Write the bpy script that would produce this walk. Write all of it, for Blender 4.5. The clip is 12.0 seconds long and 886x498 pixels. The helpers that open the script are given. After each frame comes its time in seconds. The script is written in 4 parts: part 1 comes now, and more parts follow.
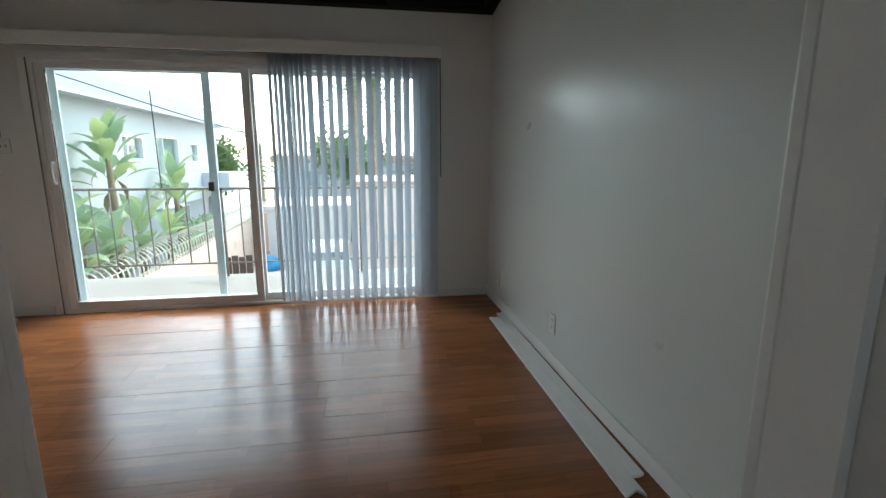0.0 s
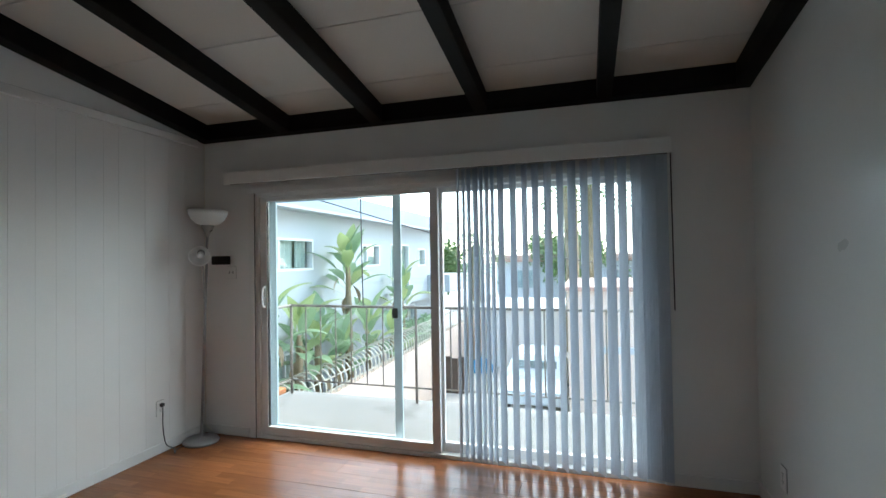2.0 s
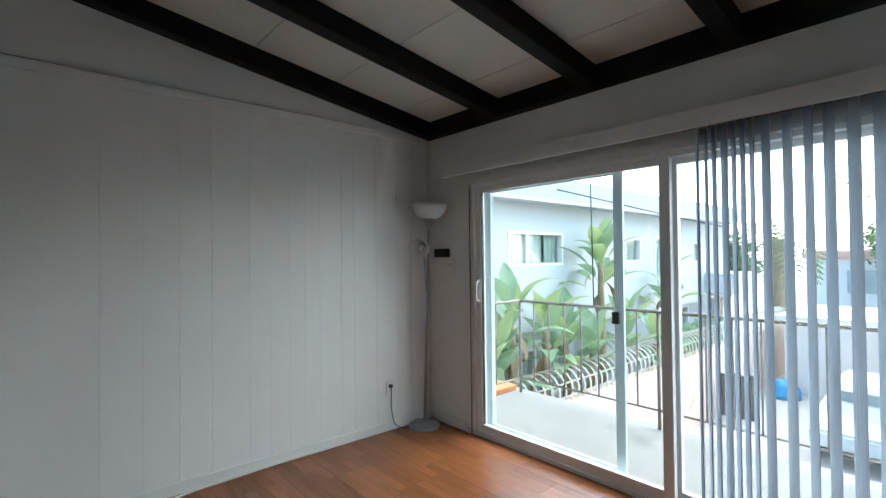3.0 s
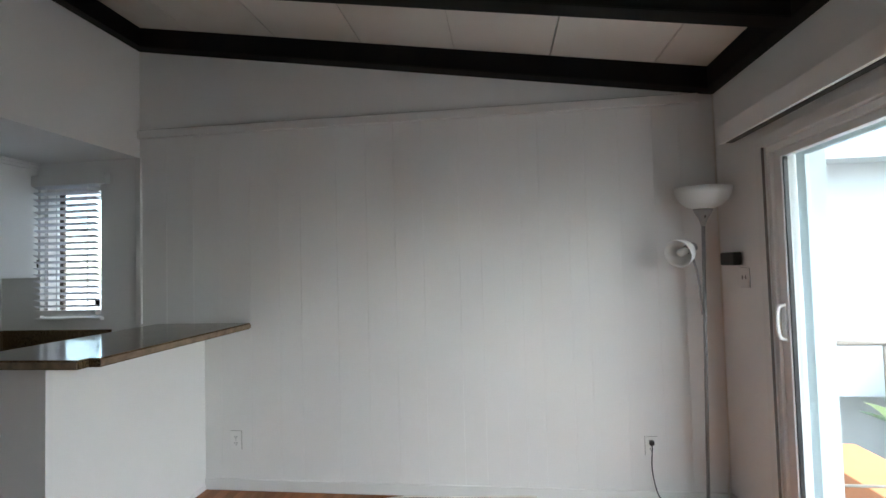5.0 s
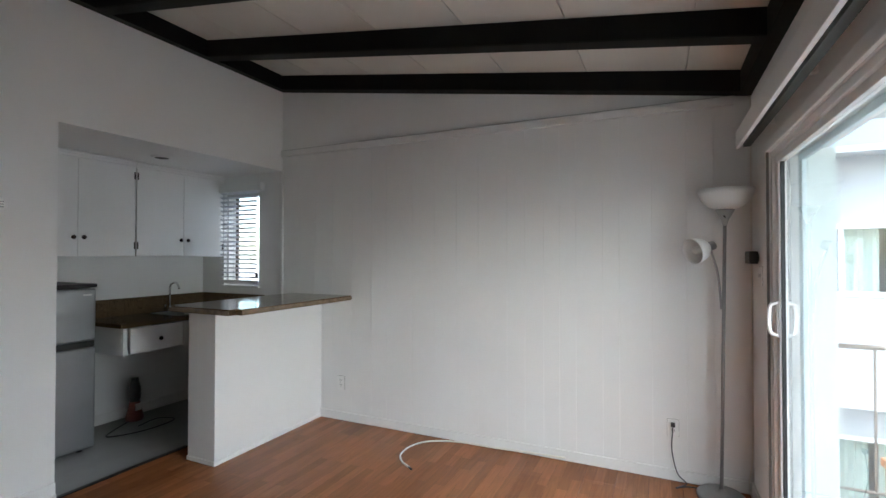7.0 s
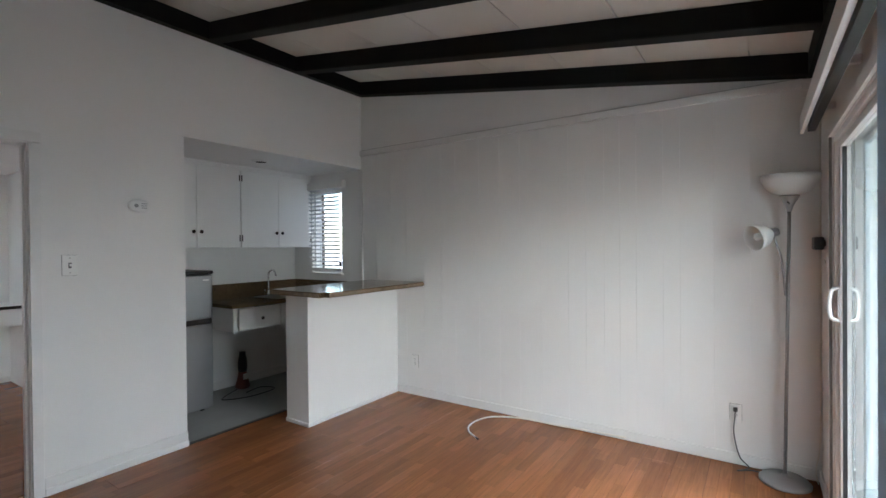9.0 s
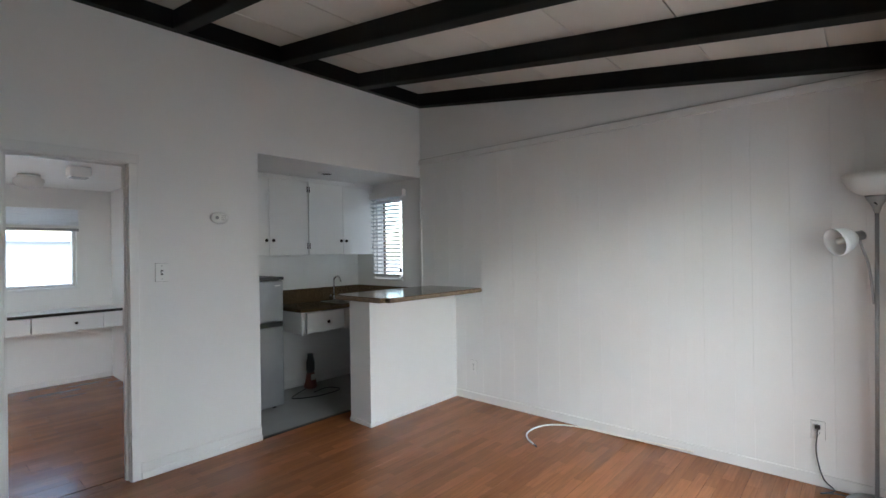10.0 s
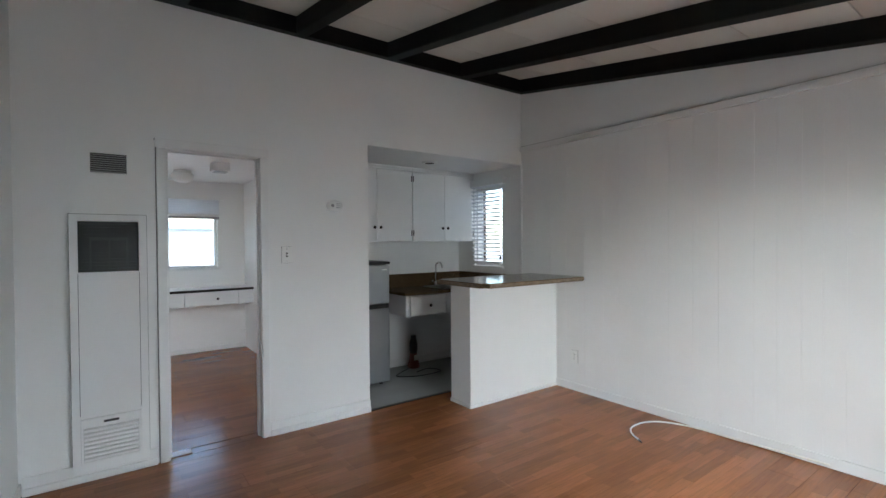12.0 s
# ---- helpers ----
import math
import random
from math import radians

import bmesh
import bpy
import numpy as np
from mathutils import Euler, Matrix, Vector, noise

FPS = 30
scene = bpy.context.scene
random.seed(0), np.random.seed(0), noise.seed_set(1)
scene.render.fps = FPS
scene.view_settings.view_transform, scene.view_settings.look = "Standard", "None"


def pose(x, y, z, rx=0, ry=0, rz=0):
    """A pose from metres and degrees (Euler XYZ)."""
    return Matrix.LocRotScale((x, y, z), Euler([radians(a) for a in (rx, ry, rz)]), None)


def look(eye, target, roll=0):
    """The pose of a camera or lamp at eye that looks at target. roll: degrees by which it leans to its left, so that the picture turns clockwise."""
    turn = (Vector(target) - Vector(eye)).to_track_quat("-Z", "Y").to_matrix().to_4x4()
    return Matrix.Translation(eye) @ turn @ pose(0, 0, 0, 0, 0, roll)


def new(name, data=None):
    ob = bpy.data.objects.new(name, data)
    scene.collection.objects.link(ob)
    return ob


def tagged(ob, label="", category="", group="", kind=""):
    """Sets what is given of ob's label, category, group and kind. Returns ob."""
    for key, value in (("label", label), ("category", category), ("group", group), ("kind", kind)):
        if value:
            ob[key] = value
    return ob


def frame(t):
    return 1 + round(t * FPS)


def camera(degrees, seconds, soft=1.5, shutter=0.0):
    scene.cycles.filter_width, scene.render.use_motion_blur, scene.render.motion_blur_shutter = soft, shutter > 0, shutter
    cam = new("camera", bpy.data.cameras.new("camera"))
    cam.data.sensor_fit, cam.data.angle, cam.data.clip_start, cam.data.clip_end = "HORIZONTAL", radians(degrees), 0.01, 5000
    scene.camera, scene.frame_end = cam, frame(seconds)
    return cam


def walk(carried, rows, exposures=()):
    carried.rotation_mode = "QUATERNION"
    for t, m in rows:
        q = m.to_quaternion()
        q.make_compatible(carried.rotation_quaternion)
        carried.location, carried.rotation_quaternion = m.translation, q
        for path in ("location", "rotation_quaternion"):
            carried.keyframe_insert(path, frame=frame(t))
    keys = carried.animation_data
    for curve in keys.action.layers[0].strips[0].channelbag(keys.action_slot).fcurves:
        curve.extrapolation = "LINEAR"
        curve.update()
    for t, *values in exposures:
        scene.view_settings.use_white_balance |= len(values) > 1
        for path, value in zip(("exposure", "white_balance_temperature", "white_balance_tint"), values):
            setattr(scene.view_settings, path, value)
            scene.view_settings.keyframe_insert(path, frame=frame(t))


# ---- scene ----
cam = camera(86.8, 12.0)
PATH = [
    (0, (2.887, -4.016, 1.212), (3.208, -2.078, 0.836), 0.0),
    (0.5, (2.861, -3.859, 1.34), (3.039, -1.872, 1.203), -0.8),
    (1, (2.831, -3.649, 1.395), (2.836, -1.65, 1.344), -1.1),
    (1.5, (2.924, -3.383, 1.408), (2.699, -1.396, 1.409), -1.1),
    (2, (3.011, -3.146, 1.403), (2.434, -1.231, 1.439), -0.9),
    (2.5, (3.063, -2.866, 1.393), (2.031, -1.154, 1.427), -0.6),
    (3, (3.117, -2.577, 1.38), (1.612, -1.26, 1.411), -0.6),
    (3.5, (3.123, -2.276, 1.41), (1.296, -1.462, 1.429), -0.9),
    (3.7, (3.056, -2.157, 1.383), (1.163, -1.513, 1.417), -1.6),
    (5.3, (2.899, -1.097, 1.435), (0.932, -1.458, 1.49), -1.3),
    (5.5, (2.938, -0.995, 1.471), (0.984, -1.419, 1.512), -1.2),
    (6, (3.012, -0.745, 1.454), (1.11, -1.361, 1.481), -0.5),
    (6.5, (3.145, -0.583, 1.441), (1.294, -1.339, 1.462), -0.0),
    (7, (3.316, -0.492, 1.419), (1.504, -1.337, 1.446), -0.0),
    (9, (3.523, -0.299, 1.413), (1.867, -1.42, 1.398), -0.5),
    (9.5, (3.545, -0.268, 1.418), (1.954, -1.481, 1.425), -0.8),
    (10, (3.551, -0.239, 1.423), (2.053, -1.565, 1.434), -0.9),
    (10.5, (3.557, -0.221, 1.408), (2.164, -1.657, 1.425), -0.7),
    (11, (3.586, -0.224, 1.406), (2.278, -1.737, 1.396), -0.4),
    (11.5, (3.598, -0.221, 1.399), (2.323, -1.762, 1.374), -0.4),
    (12, (3.593, -0.214, 1.399), (2.405, -1.823, 1.37), -0.4),
]
walk(cam, [(t, look(eye, target, roll)) for t, eye, target, roll in PATH],
     [(0, 2.46, 6550, -1), (2, 2.42, 6180, 0), (3.7, 2.68, 6100, 1), (5.5, 3.1, 6450, 6), (8, 3.17, 6450, 7), (12, 3.3, 6330, 6)])

# ---- world and light ----
world = bpy.data.worlds.new("world")
scene.world = world
world.use_nodes = True
wn = world.node_tree
sky = wn.nodes.new("ShaderNodeTexSky")
sky.sky_type = "NISHITA"
sky.sun_disc = False
sky.sun_elevation = radians(51)
sky.sun_rotation = radians(12)
sky.air_density, sky.dust_density, sky.ozone_density = 1.0, 1.5, 1.0
wn.links.new(sky.outputs[0], wn.nodes["Background"].inputs[0])
wn.nodes["Background"].inputs[1].default_value = 0.15

sun = new("sun", bpy.data.lights.new("sun", "SUN"))
sun.data.energy, sun.data.angle, sun.data.color = 1.5, radians(120), (1.0, 0.98, 0.95)
sun.matrix_world = look((0, 0, 0), (-0.12, -0.61, -0.78))


# ---- materials ----
def material(name, colour, rough=0.6, metal=0.0, vary=0.06, scale=6.0, bump=0.1, fine=120.0, spec=0.5, stain=None):
    """Painted or plain surface: two scales of colour change and a fine relief."""
    m = bpy.data.materials.new(name)
    m.use_nodes = True
    n, l = m.node_tree.nodes, m.node_tree.links
    b = n["Principled BSDF"]
    geo = n.new("ShaderNodeNewGeometry")
    big = n.new("ShaderNodeTexNoise")
    big.inputs["Scale"].default_value, big.inputs["Detail"].default_value = scale * 0.3, 4
    small = n.new("ShaderNodeTexNoise")
    small.inputs["Scale"].default_value, small.inputs["Detail"].default_value = fine, 3
    l.new(geo.outputs["Position"], big.inputs["Vector"])
    l.new(geo.outputs["Position"], small.inputs["Vector"])
    mix = n.new("ShaderNodeMix")
    mix.data_type = "RGBA"
    mix.inputs["A"].default_value = (*[c * (1 - vary) for c in colour], 1)
    mix.inputs["B"].default_value = (*[min(1, c * (1 + vary)) for c in colour], 1)
    add = n.new("ShaderNodeMath")
    add.operation = "MULTIPLY_ADD"
    add.inputs[1].default_value = 0.35
    l.new(small.outputs[0], add.inputs[0])
    l.new(big.outputs[0], add.inputs[2])
    ramp = n.new("ShaderNodeMapRange")
    ramp.inputs["From Min"].default_value, ramp.inputs["From Max"].default_value = 0.45, 0.95
    l.new(add.outputs[0], ramp.inputs["Value"])
    l.new(ramp.outputs[0], mix.inputs["Factor"])
    out = mix.outputs["Result"]
    if stain:
        s = n.new("ShaderNodeTexNoise")
        s.inputs["Scale"].default_value, s.inputs["Detail"].default_value = stain[1], 5
        l.new(geo.outputs["Position"], s.inputs["Vector"])
        sr = n.new("ShaderNodeMapRange")
        sr.inputs["From Min"].default_value, sr.inputs["From Max"].default_value = stain[2], stain[2] + 0.15
        l.new(s.outputs[0], sr.inputs["Value"])
        sm = n.new("ShaderNodeMix")
        sm.data_type = "RGBA"
        sm.inputs["B"].default_value = (*stain[0], 1)
        l.new(sr.outputs[0], sm.inputs["Factor"])
        l.new(out, sm.inputs["A"])
        out = sm.outputs["Result"]
    l.new(out, b.inputs["Base Color"])
    rr = n.new("ShaderNodeMapRange")
    rr.inputs["To Min"].default_value, rr.inputs["To Max"].default_value = max(0, rough - 0.06), min(1, rough + 0.06)
    l.new(big.outputs[0], rr.inputs["Value"])
    l.new(rr.outputs[0], b.inputs["Roughness"])
    b.inputs["Metallic"].default_value = metal
    b.inputs["Specular IOR Level"].default_value = spec
    if bump:
        bp = n.new("ShaderNodeBump")
        bp.inputs["Strength"].default_value, bp.inputs["Distance"].default_value = bump, 0.002
        l.new(add.outputs[0], bp.inputs["Height"])
        l.new(bp.outputs[0], b.inputs["Normal"])
    return m


def wood_floor():
    """Strip laminate: blocks about 6 cm wide and 35 cm long in warm cherry and amber tones, satin varnish."""
    m = bpy.data.materials.new("laminate")
    m.use_nodes = True
    n, l = m.node_tree.nodes, m.node_tree.links
    b = n["Principled BSDF"]
    b.inputs["Specular IOR Level"].default_value = 0.26
    geo = n.new("ShaderNodeNewGeometry")
    brick = n.new("ShaderNodeTexBrick")
    brick.offset, brick.offset_frequency, brick.squash = 0.37, 2, 1.0
    for key, value in (("Scale", 1.0), ("Mortar Size", 0.0006), ("Brick Width", 0.42), ("Row Height", 0.0634), ("Bias", 0.0)):
        brick.inputs[key].default_value = value
    brick.inputs["Color1"].default_value = (0.205, 0.074, 0.027, 1)
    brick.inputs["Color2"].default_value = (0.295, 0.113, 0.042, 1)
    brick.inputs["Mortar"].default_value = (0.13, 0.045, 0.016, 1)
    l.new(geo.outputs["Position"], brick.inputs["Vector"])
    stretch = n.new("ShaderNodeMapping")
    stretch.inputs["Scale"].default_value = (3, 45, 3)
    l.new(geo.outputs["Position"], stretch.inputs["Vector"])
    grain = n.new("ShaderNodeTexNoise")
    grain.inputs["Scale"].default_value, grain.inputs["Detail"].default_value, grain.inputs["Distortion"].default_value = 1.5, 8, 0.6
    l.new(stretch.outputs[0], grain.inputs["Vector"])
    info = n.new("ShaderNodeObjectInfo")
    tone = n.new("ShaderNodeMapRange")
    tone.inputs["To Min"].default_value, tone.inputs["To Max"].default_value = 0.9, 1.1
    l.new(info.outputs["Random"], tone.inputs["Value"])
    gr = n.new("ShaderNodeMapRange")
    gr.inputs["From Min"].default_value, gr.inputs["From Max"].default_value = 0.3, 0.7
    gr.inputs["To Min"].default_value, gr.inputs["To Max"].default_value = 0.82, 1.14
    l.new(grain.outputs[0], gr.inputs["Value"])
    mul = n.new("ShaderNodeMath")
    mul.operation = "MULTIPLY"
    l.new(tone.outputs[0], mul.inputs[0])
    l.new(gr.outputs[0], mul.inputs[1])
    vm = n.new("ShaderNodeVectorMath")
    vm.operation = "SCALE"
    l.new(brick.outputs["Color"], vm.inputs[0])
    l.new(mul.outputs[0], vm.inputs["Scale"])
    l.new(vm.outputs[0], b.inputs["Base Color"])
    wear = n.new("ShaderNodeTexNoise")
    wear.inputs["Scale"].default_value, wear.inputs["Detail"].default_value = 2.5, 5
    l.new(geo.outputs["Position"], wear.inputs["Vector"])
    wr = n.new("ShaderNodeMapRange")
    wr.inputs["To Min"].default_value, wr.inputs["To Max"].default_value = 0.17, 0.3
    l.new(wear.outputs[0], wr.inputs["Value"])
    l.new(wr.outputs[0], b.inputs["Roughness"])
    wave = n.new("ShaderNodeTexNoise")
    wave.inputs["Scale"].default_value = 9
    l.new(geo.outputs["Position"], wave.inputs["Vector"])
    bp = n.new("ShaderNodeBump")
    bp.inputs["Strength"].default_value, bp.inputs["Distance"].default_value = 0.12, 0.004
    l.new(wave.outputs[0], bp.inputs["Height"])
    l.new(bp.outputs[0], b.inputs["Normal"])
    return m


def granite():
    m = material("granite", (0.16, 0.105, 0.055), 0.12, vary=0.3, scale=30, bump=0.0, fine=260)
    n, l = m.node_tree.nodes, m.node_tree.links
    b = n["Principled BSDF"]
    vor = n.new("ShaderNodeTexVoronoi")
    vor.inputs["Scale"].default_value = 270
    geo = n.new("ShaderNodeNewGeometry")
    l.new(geo.outputs["Position"], vor.inputs["Vector"])
    ramp = n.new("ShaderNodeValToRGB")
    ramp.color_ramp.interpolation = "CONSTANT"
    e = ramp.color_ramp.elements
    e[0].position, e[0].color = 0.0, (0.05, 0.034, 0.02, 1)
    e[1].position, e[1].color = 0.22, (0.11, 0.07, 0.035, 1)
    for pos, col in ((0.5, (0.2, 0.14, 0.075, 1)), (0.75, (0.23, 0.165, 0.09, 1)), (0.92, (0.07, 0.04, 0.02, 1))):
        k = e.new(pos)
        k.color = col
    sep = n.new("ShaderNodeSeparateColor")
    l.new(vor.outputs["Color"], sep.inputs[0])
    l.new(sep.outputs[0], ramp.inputs[0])
    l.new(ramp.outputs[0], b.inputs["Base Color"])
    return m


def glass(name, tint=(0.94, 0.98, 0.97)):
    m = bpy.data.materials.new(name)
    m.use_nodes = True
    b = m.node_tree.nodes["Principled BSDF"]
    b.inputs["Base Color"].default_value = (*tint, 1)
    b.inputs["Roughness"].default_value = 0.0
    b.inputs["IOR"].default_value = 1.45
    b.inputs["Transmission Weight"].default_value = 1.0
    return m


def translucent(name, colour, rough, amount):
    m = material(name, colour, rough, vary=0.03, scale=8, bump=0.05)
    n, l = m.node_tree.nodes, m.node_tree.links
    b, out = n["Principled BSDF"], n["Material Output"]
    t = n.new("ShaderNodeBsdfTranslucent")
    t.inputs[0].default_value = (*colour, 1)
    mix = n.new("ShaderNodeMixShader")
    mix.inputs[0].default_value = amount
    l.new(b.outputs[0], mix.inputs[1])
    l.new(t.outputs[0], mix.inputs[2])
    l.new(mix.outputs[0], out.inputs[0])
    return m


WALL = material("wall_paint", (0.8, 0.795, 0.78), 0.55, vary=0.025, bump=0.25, fine=160)
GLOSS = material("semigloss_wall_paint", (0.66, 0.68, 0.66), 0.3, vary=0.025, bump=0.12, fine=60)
PANEL = material("panelling_paint", (0.79, 0.785, 0.77), 0.45, vary=0.03, bump=0.2, fine=90)
TRIM = material("trim_paint", (0.77, 0.765, 0.75), 0.38, vary=0.04, scale=14, bump=0.15)
CAB = material("cabinet_paint", (0.78, 0.775, 0.765), 0.4, vary=0.03, bump=0.15)
DECK = material("ceiling_board", (0.68, 0.66, 0.61), 0.75, vary=0.05, scale=4, bump=0.3, stain=((0.52, 0.42, 0.31), 0.9, 0.62))
BEAM = material("black_beam_paint", (0.005, 0.0055, 0.006), 0.6, vary=0.3, scale=10, bump=0.4, fine=60, spec=0.2)
VINYL = material("white_vinyl", (0.8, 0.8, 0.79), 0.35, vary=0.02, bump=0.04)
BLUEGREY = material("screen_frame", (0.6, 0.72, 0.76), 0.4, vary=0.03)
LAMINATE = wood_floor()
SUBFLOOR = material("subfloor", (0.08, 0.04, 0.02), 0.9)
KFLOOR = material("grey_vinyl_floor", (0.27, 0.27, 0.255), 0.4, vary=0.12, scale=16, bump=0.1, stain=((0.2, 0.19, 0.17), 3, 0.6))
GRANITE = granite()
GRANITE_EDGE = material("sawn_granite_edge", (0.24, 0.17, 0.11), 0.55, vary=0.45, scale=60, bump=0.5, fine=320)
GLASS = glass("window_glass")
STEEL = material("brushed_steel", (0.42, 0.435, 0.45), 0.3, metal=1.0, vary=0.05, scale=20, bump=0.03)
CHROME = material("chrome", (0.7, 0.7, 0.7), 0.15, metal=1.0, vary=0.02, bump=0)
SILVER = material("silver_paint", (0.36, 0.36, 0.36), 0.4, metal=0.7, vary=0.05, bump=0.02)
GREYMETAL = material("grey_enamel", (0.045, 0.045, 0.046), 0.45, metal=0.3, vary=0.15, bump=0.03)
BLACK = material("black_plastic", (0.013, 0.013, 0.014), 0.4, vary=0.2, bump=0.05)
DARKMETAL = material("dark_bronze", (0.03, 0.024, 0.02), 0.35, metal=0.6, vary=0.2)
FROST = translucent("frosted_plastic", (0.85, 0.85, 0.84), 0.35, 0.45)
VANE = translucent("vinyl_vane", (0.58, 0.63, 0.69), 0.35, 0.21)
SLAT = translucent("blind_slat", (0.74, 0.75, 0.78), 0.4, 0.25)
WHITEPL = material("white_plastic", (0.8, 0.8, 0.78), 0.35, vary=0.02, bump=0.02)
CREAM = material("cream_cable", (0.78, 0.75, 0.68), 0.45, vary=0.03, bump=0.02)
RED = material("red_plastic", (0.16, 0.03, 0.018), 0.4, vary=0.1)
CONCRETE = material("balcony_concrete", (0.25, 0.24, 0.222), 0.85, vary=0.12, scale=5, bump=0.4, stain=((0.185, 0.175, 0.16), 1.6, 0.56))
PEEL = material("peeling_paint", (0.52, 0.58, 0.57), 0.6, vary=0.04, stain=((0.3, 0.2, 0.11), 7, 0.71))
RAIL = material("railing_paint", (0.2, 0.17, 0.14), 0.5, vary=0.2, scale=20)
STUCCO = material("white_stucco", (0.5, 0.52, 0.535), 0.85, vary=0.04, scale=2, bump=0.5, fine=40)
PALE = material("cream_render", (0.74, 0.72, 0.68), 0.85, vary=0.05, scale=2, bump=0.5, fine=40)
FASCIA = material("fascia_paint", (0.3, 0.37, 0.46), 0.6, vary=0.04)
PINK = material("pink_stucco", (0.72, 0.57, 0.47), 0.85, vary=0.06, scale=2, bump=0.5, fine=40, stain=((0.5, 0.4, 0.33), 0.8, 0.6))
PAVING = material("driveway_concrete", (0.42, 0.395, 0.365), 0.9, vary=0.1, scale=1.5, bump=0.4)
TILE = material("clay_tile", (0.5, 0.31, 0.24), 0.7, vary=0.2, scale=10)
BARS = material("cream_metal_bars", (0.7, 0.65, 0.56), 0.5, vary=0.08, scale=20)
WOODGATE = material("weathered_wood", (0.09, 0.065, 0.05), 0.8, vary=0.25, scale=12, bump=0.5)
TERRA = material("terracotta_box", (0.55, 0.2, 0.07), 0.7, vary=0.12)
WINDARK = material("far_window_glass", (0.25, 0.32, 0.33), 0.08, vary=0.35, scale=3, bump=0)
CURTAIN = material("curtain_cloth", (0.52, 0.6, 0.56), 0.9, vary=0.1, scale=20)
LEAF = translucent("banana_leaf", (0.25, 0.36, 0.21), 0.3, 0.35)
LEAF2 = translucent("young_banana_leaf", (0.36, 0.44, 0.2), 0.3, 0.4)
FOLIAGE = translucent("tree_foliage", (0.08, 0.14, 0.035), 0.5, 0.25)
# dark grey for thin edge strips, shadow lines put into colour among them
DARK_LINE = material("dark_line_grey", (0.16, 0.15, 0.14), 0.9, vary=0.2)
BARK = material("plant_trunk", (0.25, 0.19, 0.11), 0.9, vary=0.35, scale=14, bump=0.7, fine=50)
CARBLUE = material("car_paint", (0.55, 0.61, 0.64), 0.2, vary=0.03, bump=0)
BLUETARP = material("blue_tarp", (0.03, 0.3, 0.6), 0.5, vary=0.1)


# ---- building blocks ----
def box(bm, x0, x1, y0, y1, z0, z1, bevel=0.0):
    made = bmesh.ops.create_cube(bm, size=1.0)["verts"]
    for v in made:
        v.co = Vector(((x0 + x1) / 2 + v.co.x * (x1 - x0), (y0 + y1) / 2 + v.co.y * (y1 - y0), (z0 + z1) / 2 + v.co.z * (z1 - z0)))
    if bevel:
        edges = {e for v in made for e in v.link_edges}
        bmesh.ops.bevel(bm, geom=list(edges), offset=bevel, segments=2, affect="EDGES", profile=0.6)
    return bm


def boxes(*rows, bevel=0.0):
    bm = bmesh.new()
    for r in rows:
        box(bm, *r, bevel=bevel)
    return bm


def ring(bm, centre, u, v, r, seg):
    return [bm.verts.new(centre + (u * math.cos(a) + v * math.sin(a)) * r) for a in (2 * math.pi * i / seg for i in range(seg))]


def skin(bm, rings, cap=True):
    for a, b in zip(rings, rings[1:]):
        k = len(a)
        for i in range(k):
            f = bm.faces.new((a[i], a[(i + 1) % k], b[(i + 1) % k], b[i]))
            f.smooth = True
    if cap:
        bm.faces.new(rings[0][::-1])
        bm.faces.new(rings[-1])


def tube(pts, r, seg=8, bm=None):
    """A round bar through the points; r is one radius or one for each point."""
    bm = bm or bmesh.new()
    pts = [Vector(p) for p in pts]
    radii = r if isinstance(r, (list, tuple)) else [r] * len(pts)
    side = None
    rings = []
    for i, p in enumerate(pts):
        d = (pts[min(i + 1, len(pts) - 1)] - pts[max(i - 1, 0)]).normalized()
        if side is None:
            side = d.orthogonal().normalized()
        side = (side - d * side.dot(d)).normalized()
        rings.append(ring(bm, p, side, d.cross(side), radii[i], seg))
    skin(bm, rings)
    return bm


def lathe(profile, centre, axis=(0, 0, 1), seg=32, cap=False):
    """A turned shape: profile rows of (radius, distance along the axis)."""
    bm = bmesh.new()
    d = Vector(axis).normalized()
    u = d.orthogonal().normalized()
    v = d.cross(u)
    c = Vector(centre)
    skin(bm, [ring(bm, c + d * h, u, v, max(r, 0.0005), seg) for r, h in profile], cap)
    return bm


def smooth_line(pts, steps=6):
    """Points on a smooth curve through pts."""
    p = [Vector(q) for q in pts]
    p = [p[0] * 2 - p[1]] + p + [p[-1] * 2 - p[-2]]
    out = []
    for a, b, c, d in zip(p, p[1:], p[2:], p[3:]):
        for i in range(steps):
            t = i / steps
            out.append(0.5 * ((2 * b) + (c - a) * t + (2 * a - 5 * b + 4 * c - d) * t * t + (3 * b - a - 3 * c + d) * t ** 3))
    return out + [p[-2]]


def place_of(ob):
    p = Vector((0, 0, 0))
    while ob:
        p += ob.location
        ob = ob.parent
    return p


def thing(name, at, label, category, group=""):
    ob = new(name)
    ob.empty_display_size = 0.1
    ob.location = at
    return tagged(ob, label, category, group)


def part(name, bm, mat, parent=None, label=""):
    """Links a bmesh, built in world places, as one mesh object under its parent."""
    base = place_of(parent) if parent else Vector((0, 0, 0))
    bmesh.ops.recalc_face_normals(bm, faces=bm.faces)
    if parent:
        bmesh.ops.translate(bm, verts=bm.verts, vec=-base)
    me = bpy.data.meshes.new(name)
    bm.to_mesh(me)
    bm.free()
    me.materials.append(mat)
    ob = new(name, me)
    ob.parent = parent
    if label:
        ob["label"] = label
    return ob


def structure(name, bm, mat, label, category):
    return tagged(part(name, bm, mat), label, category, kind="structure")


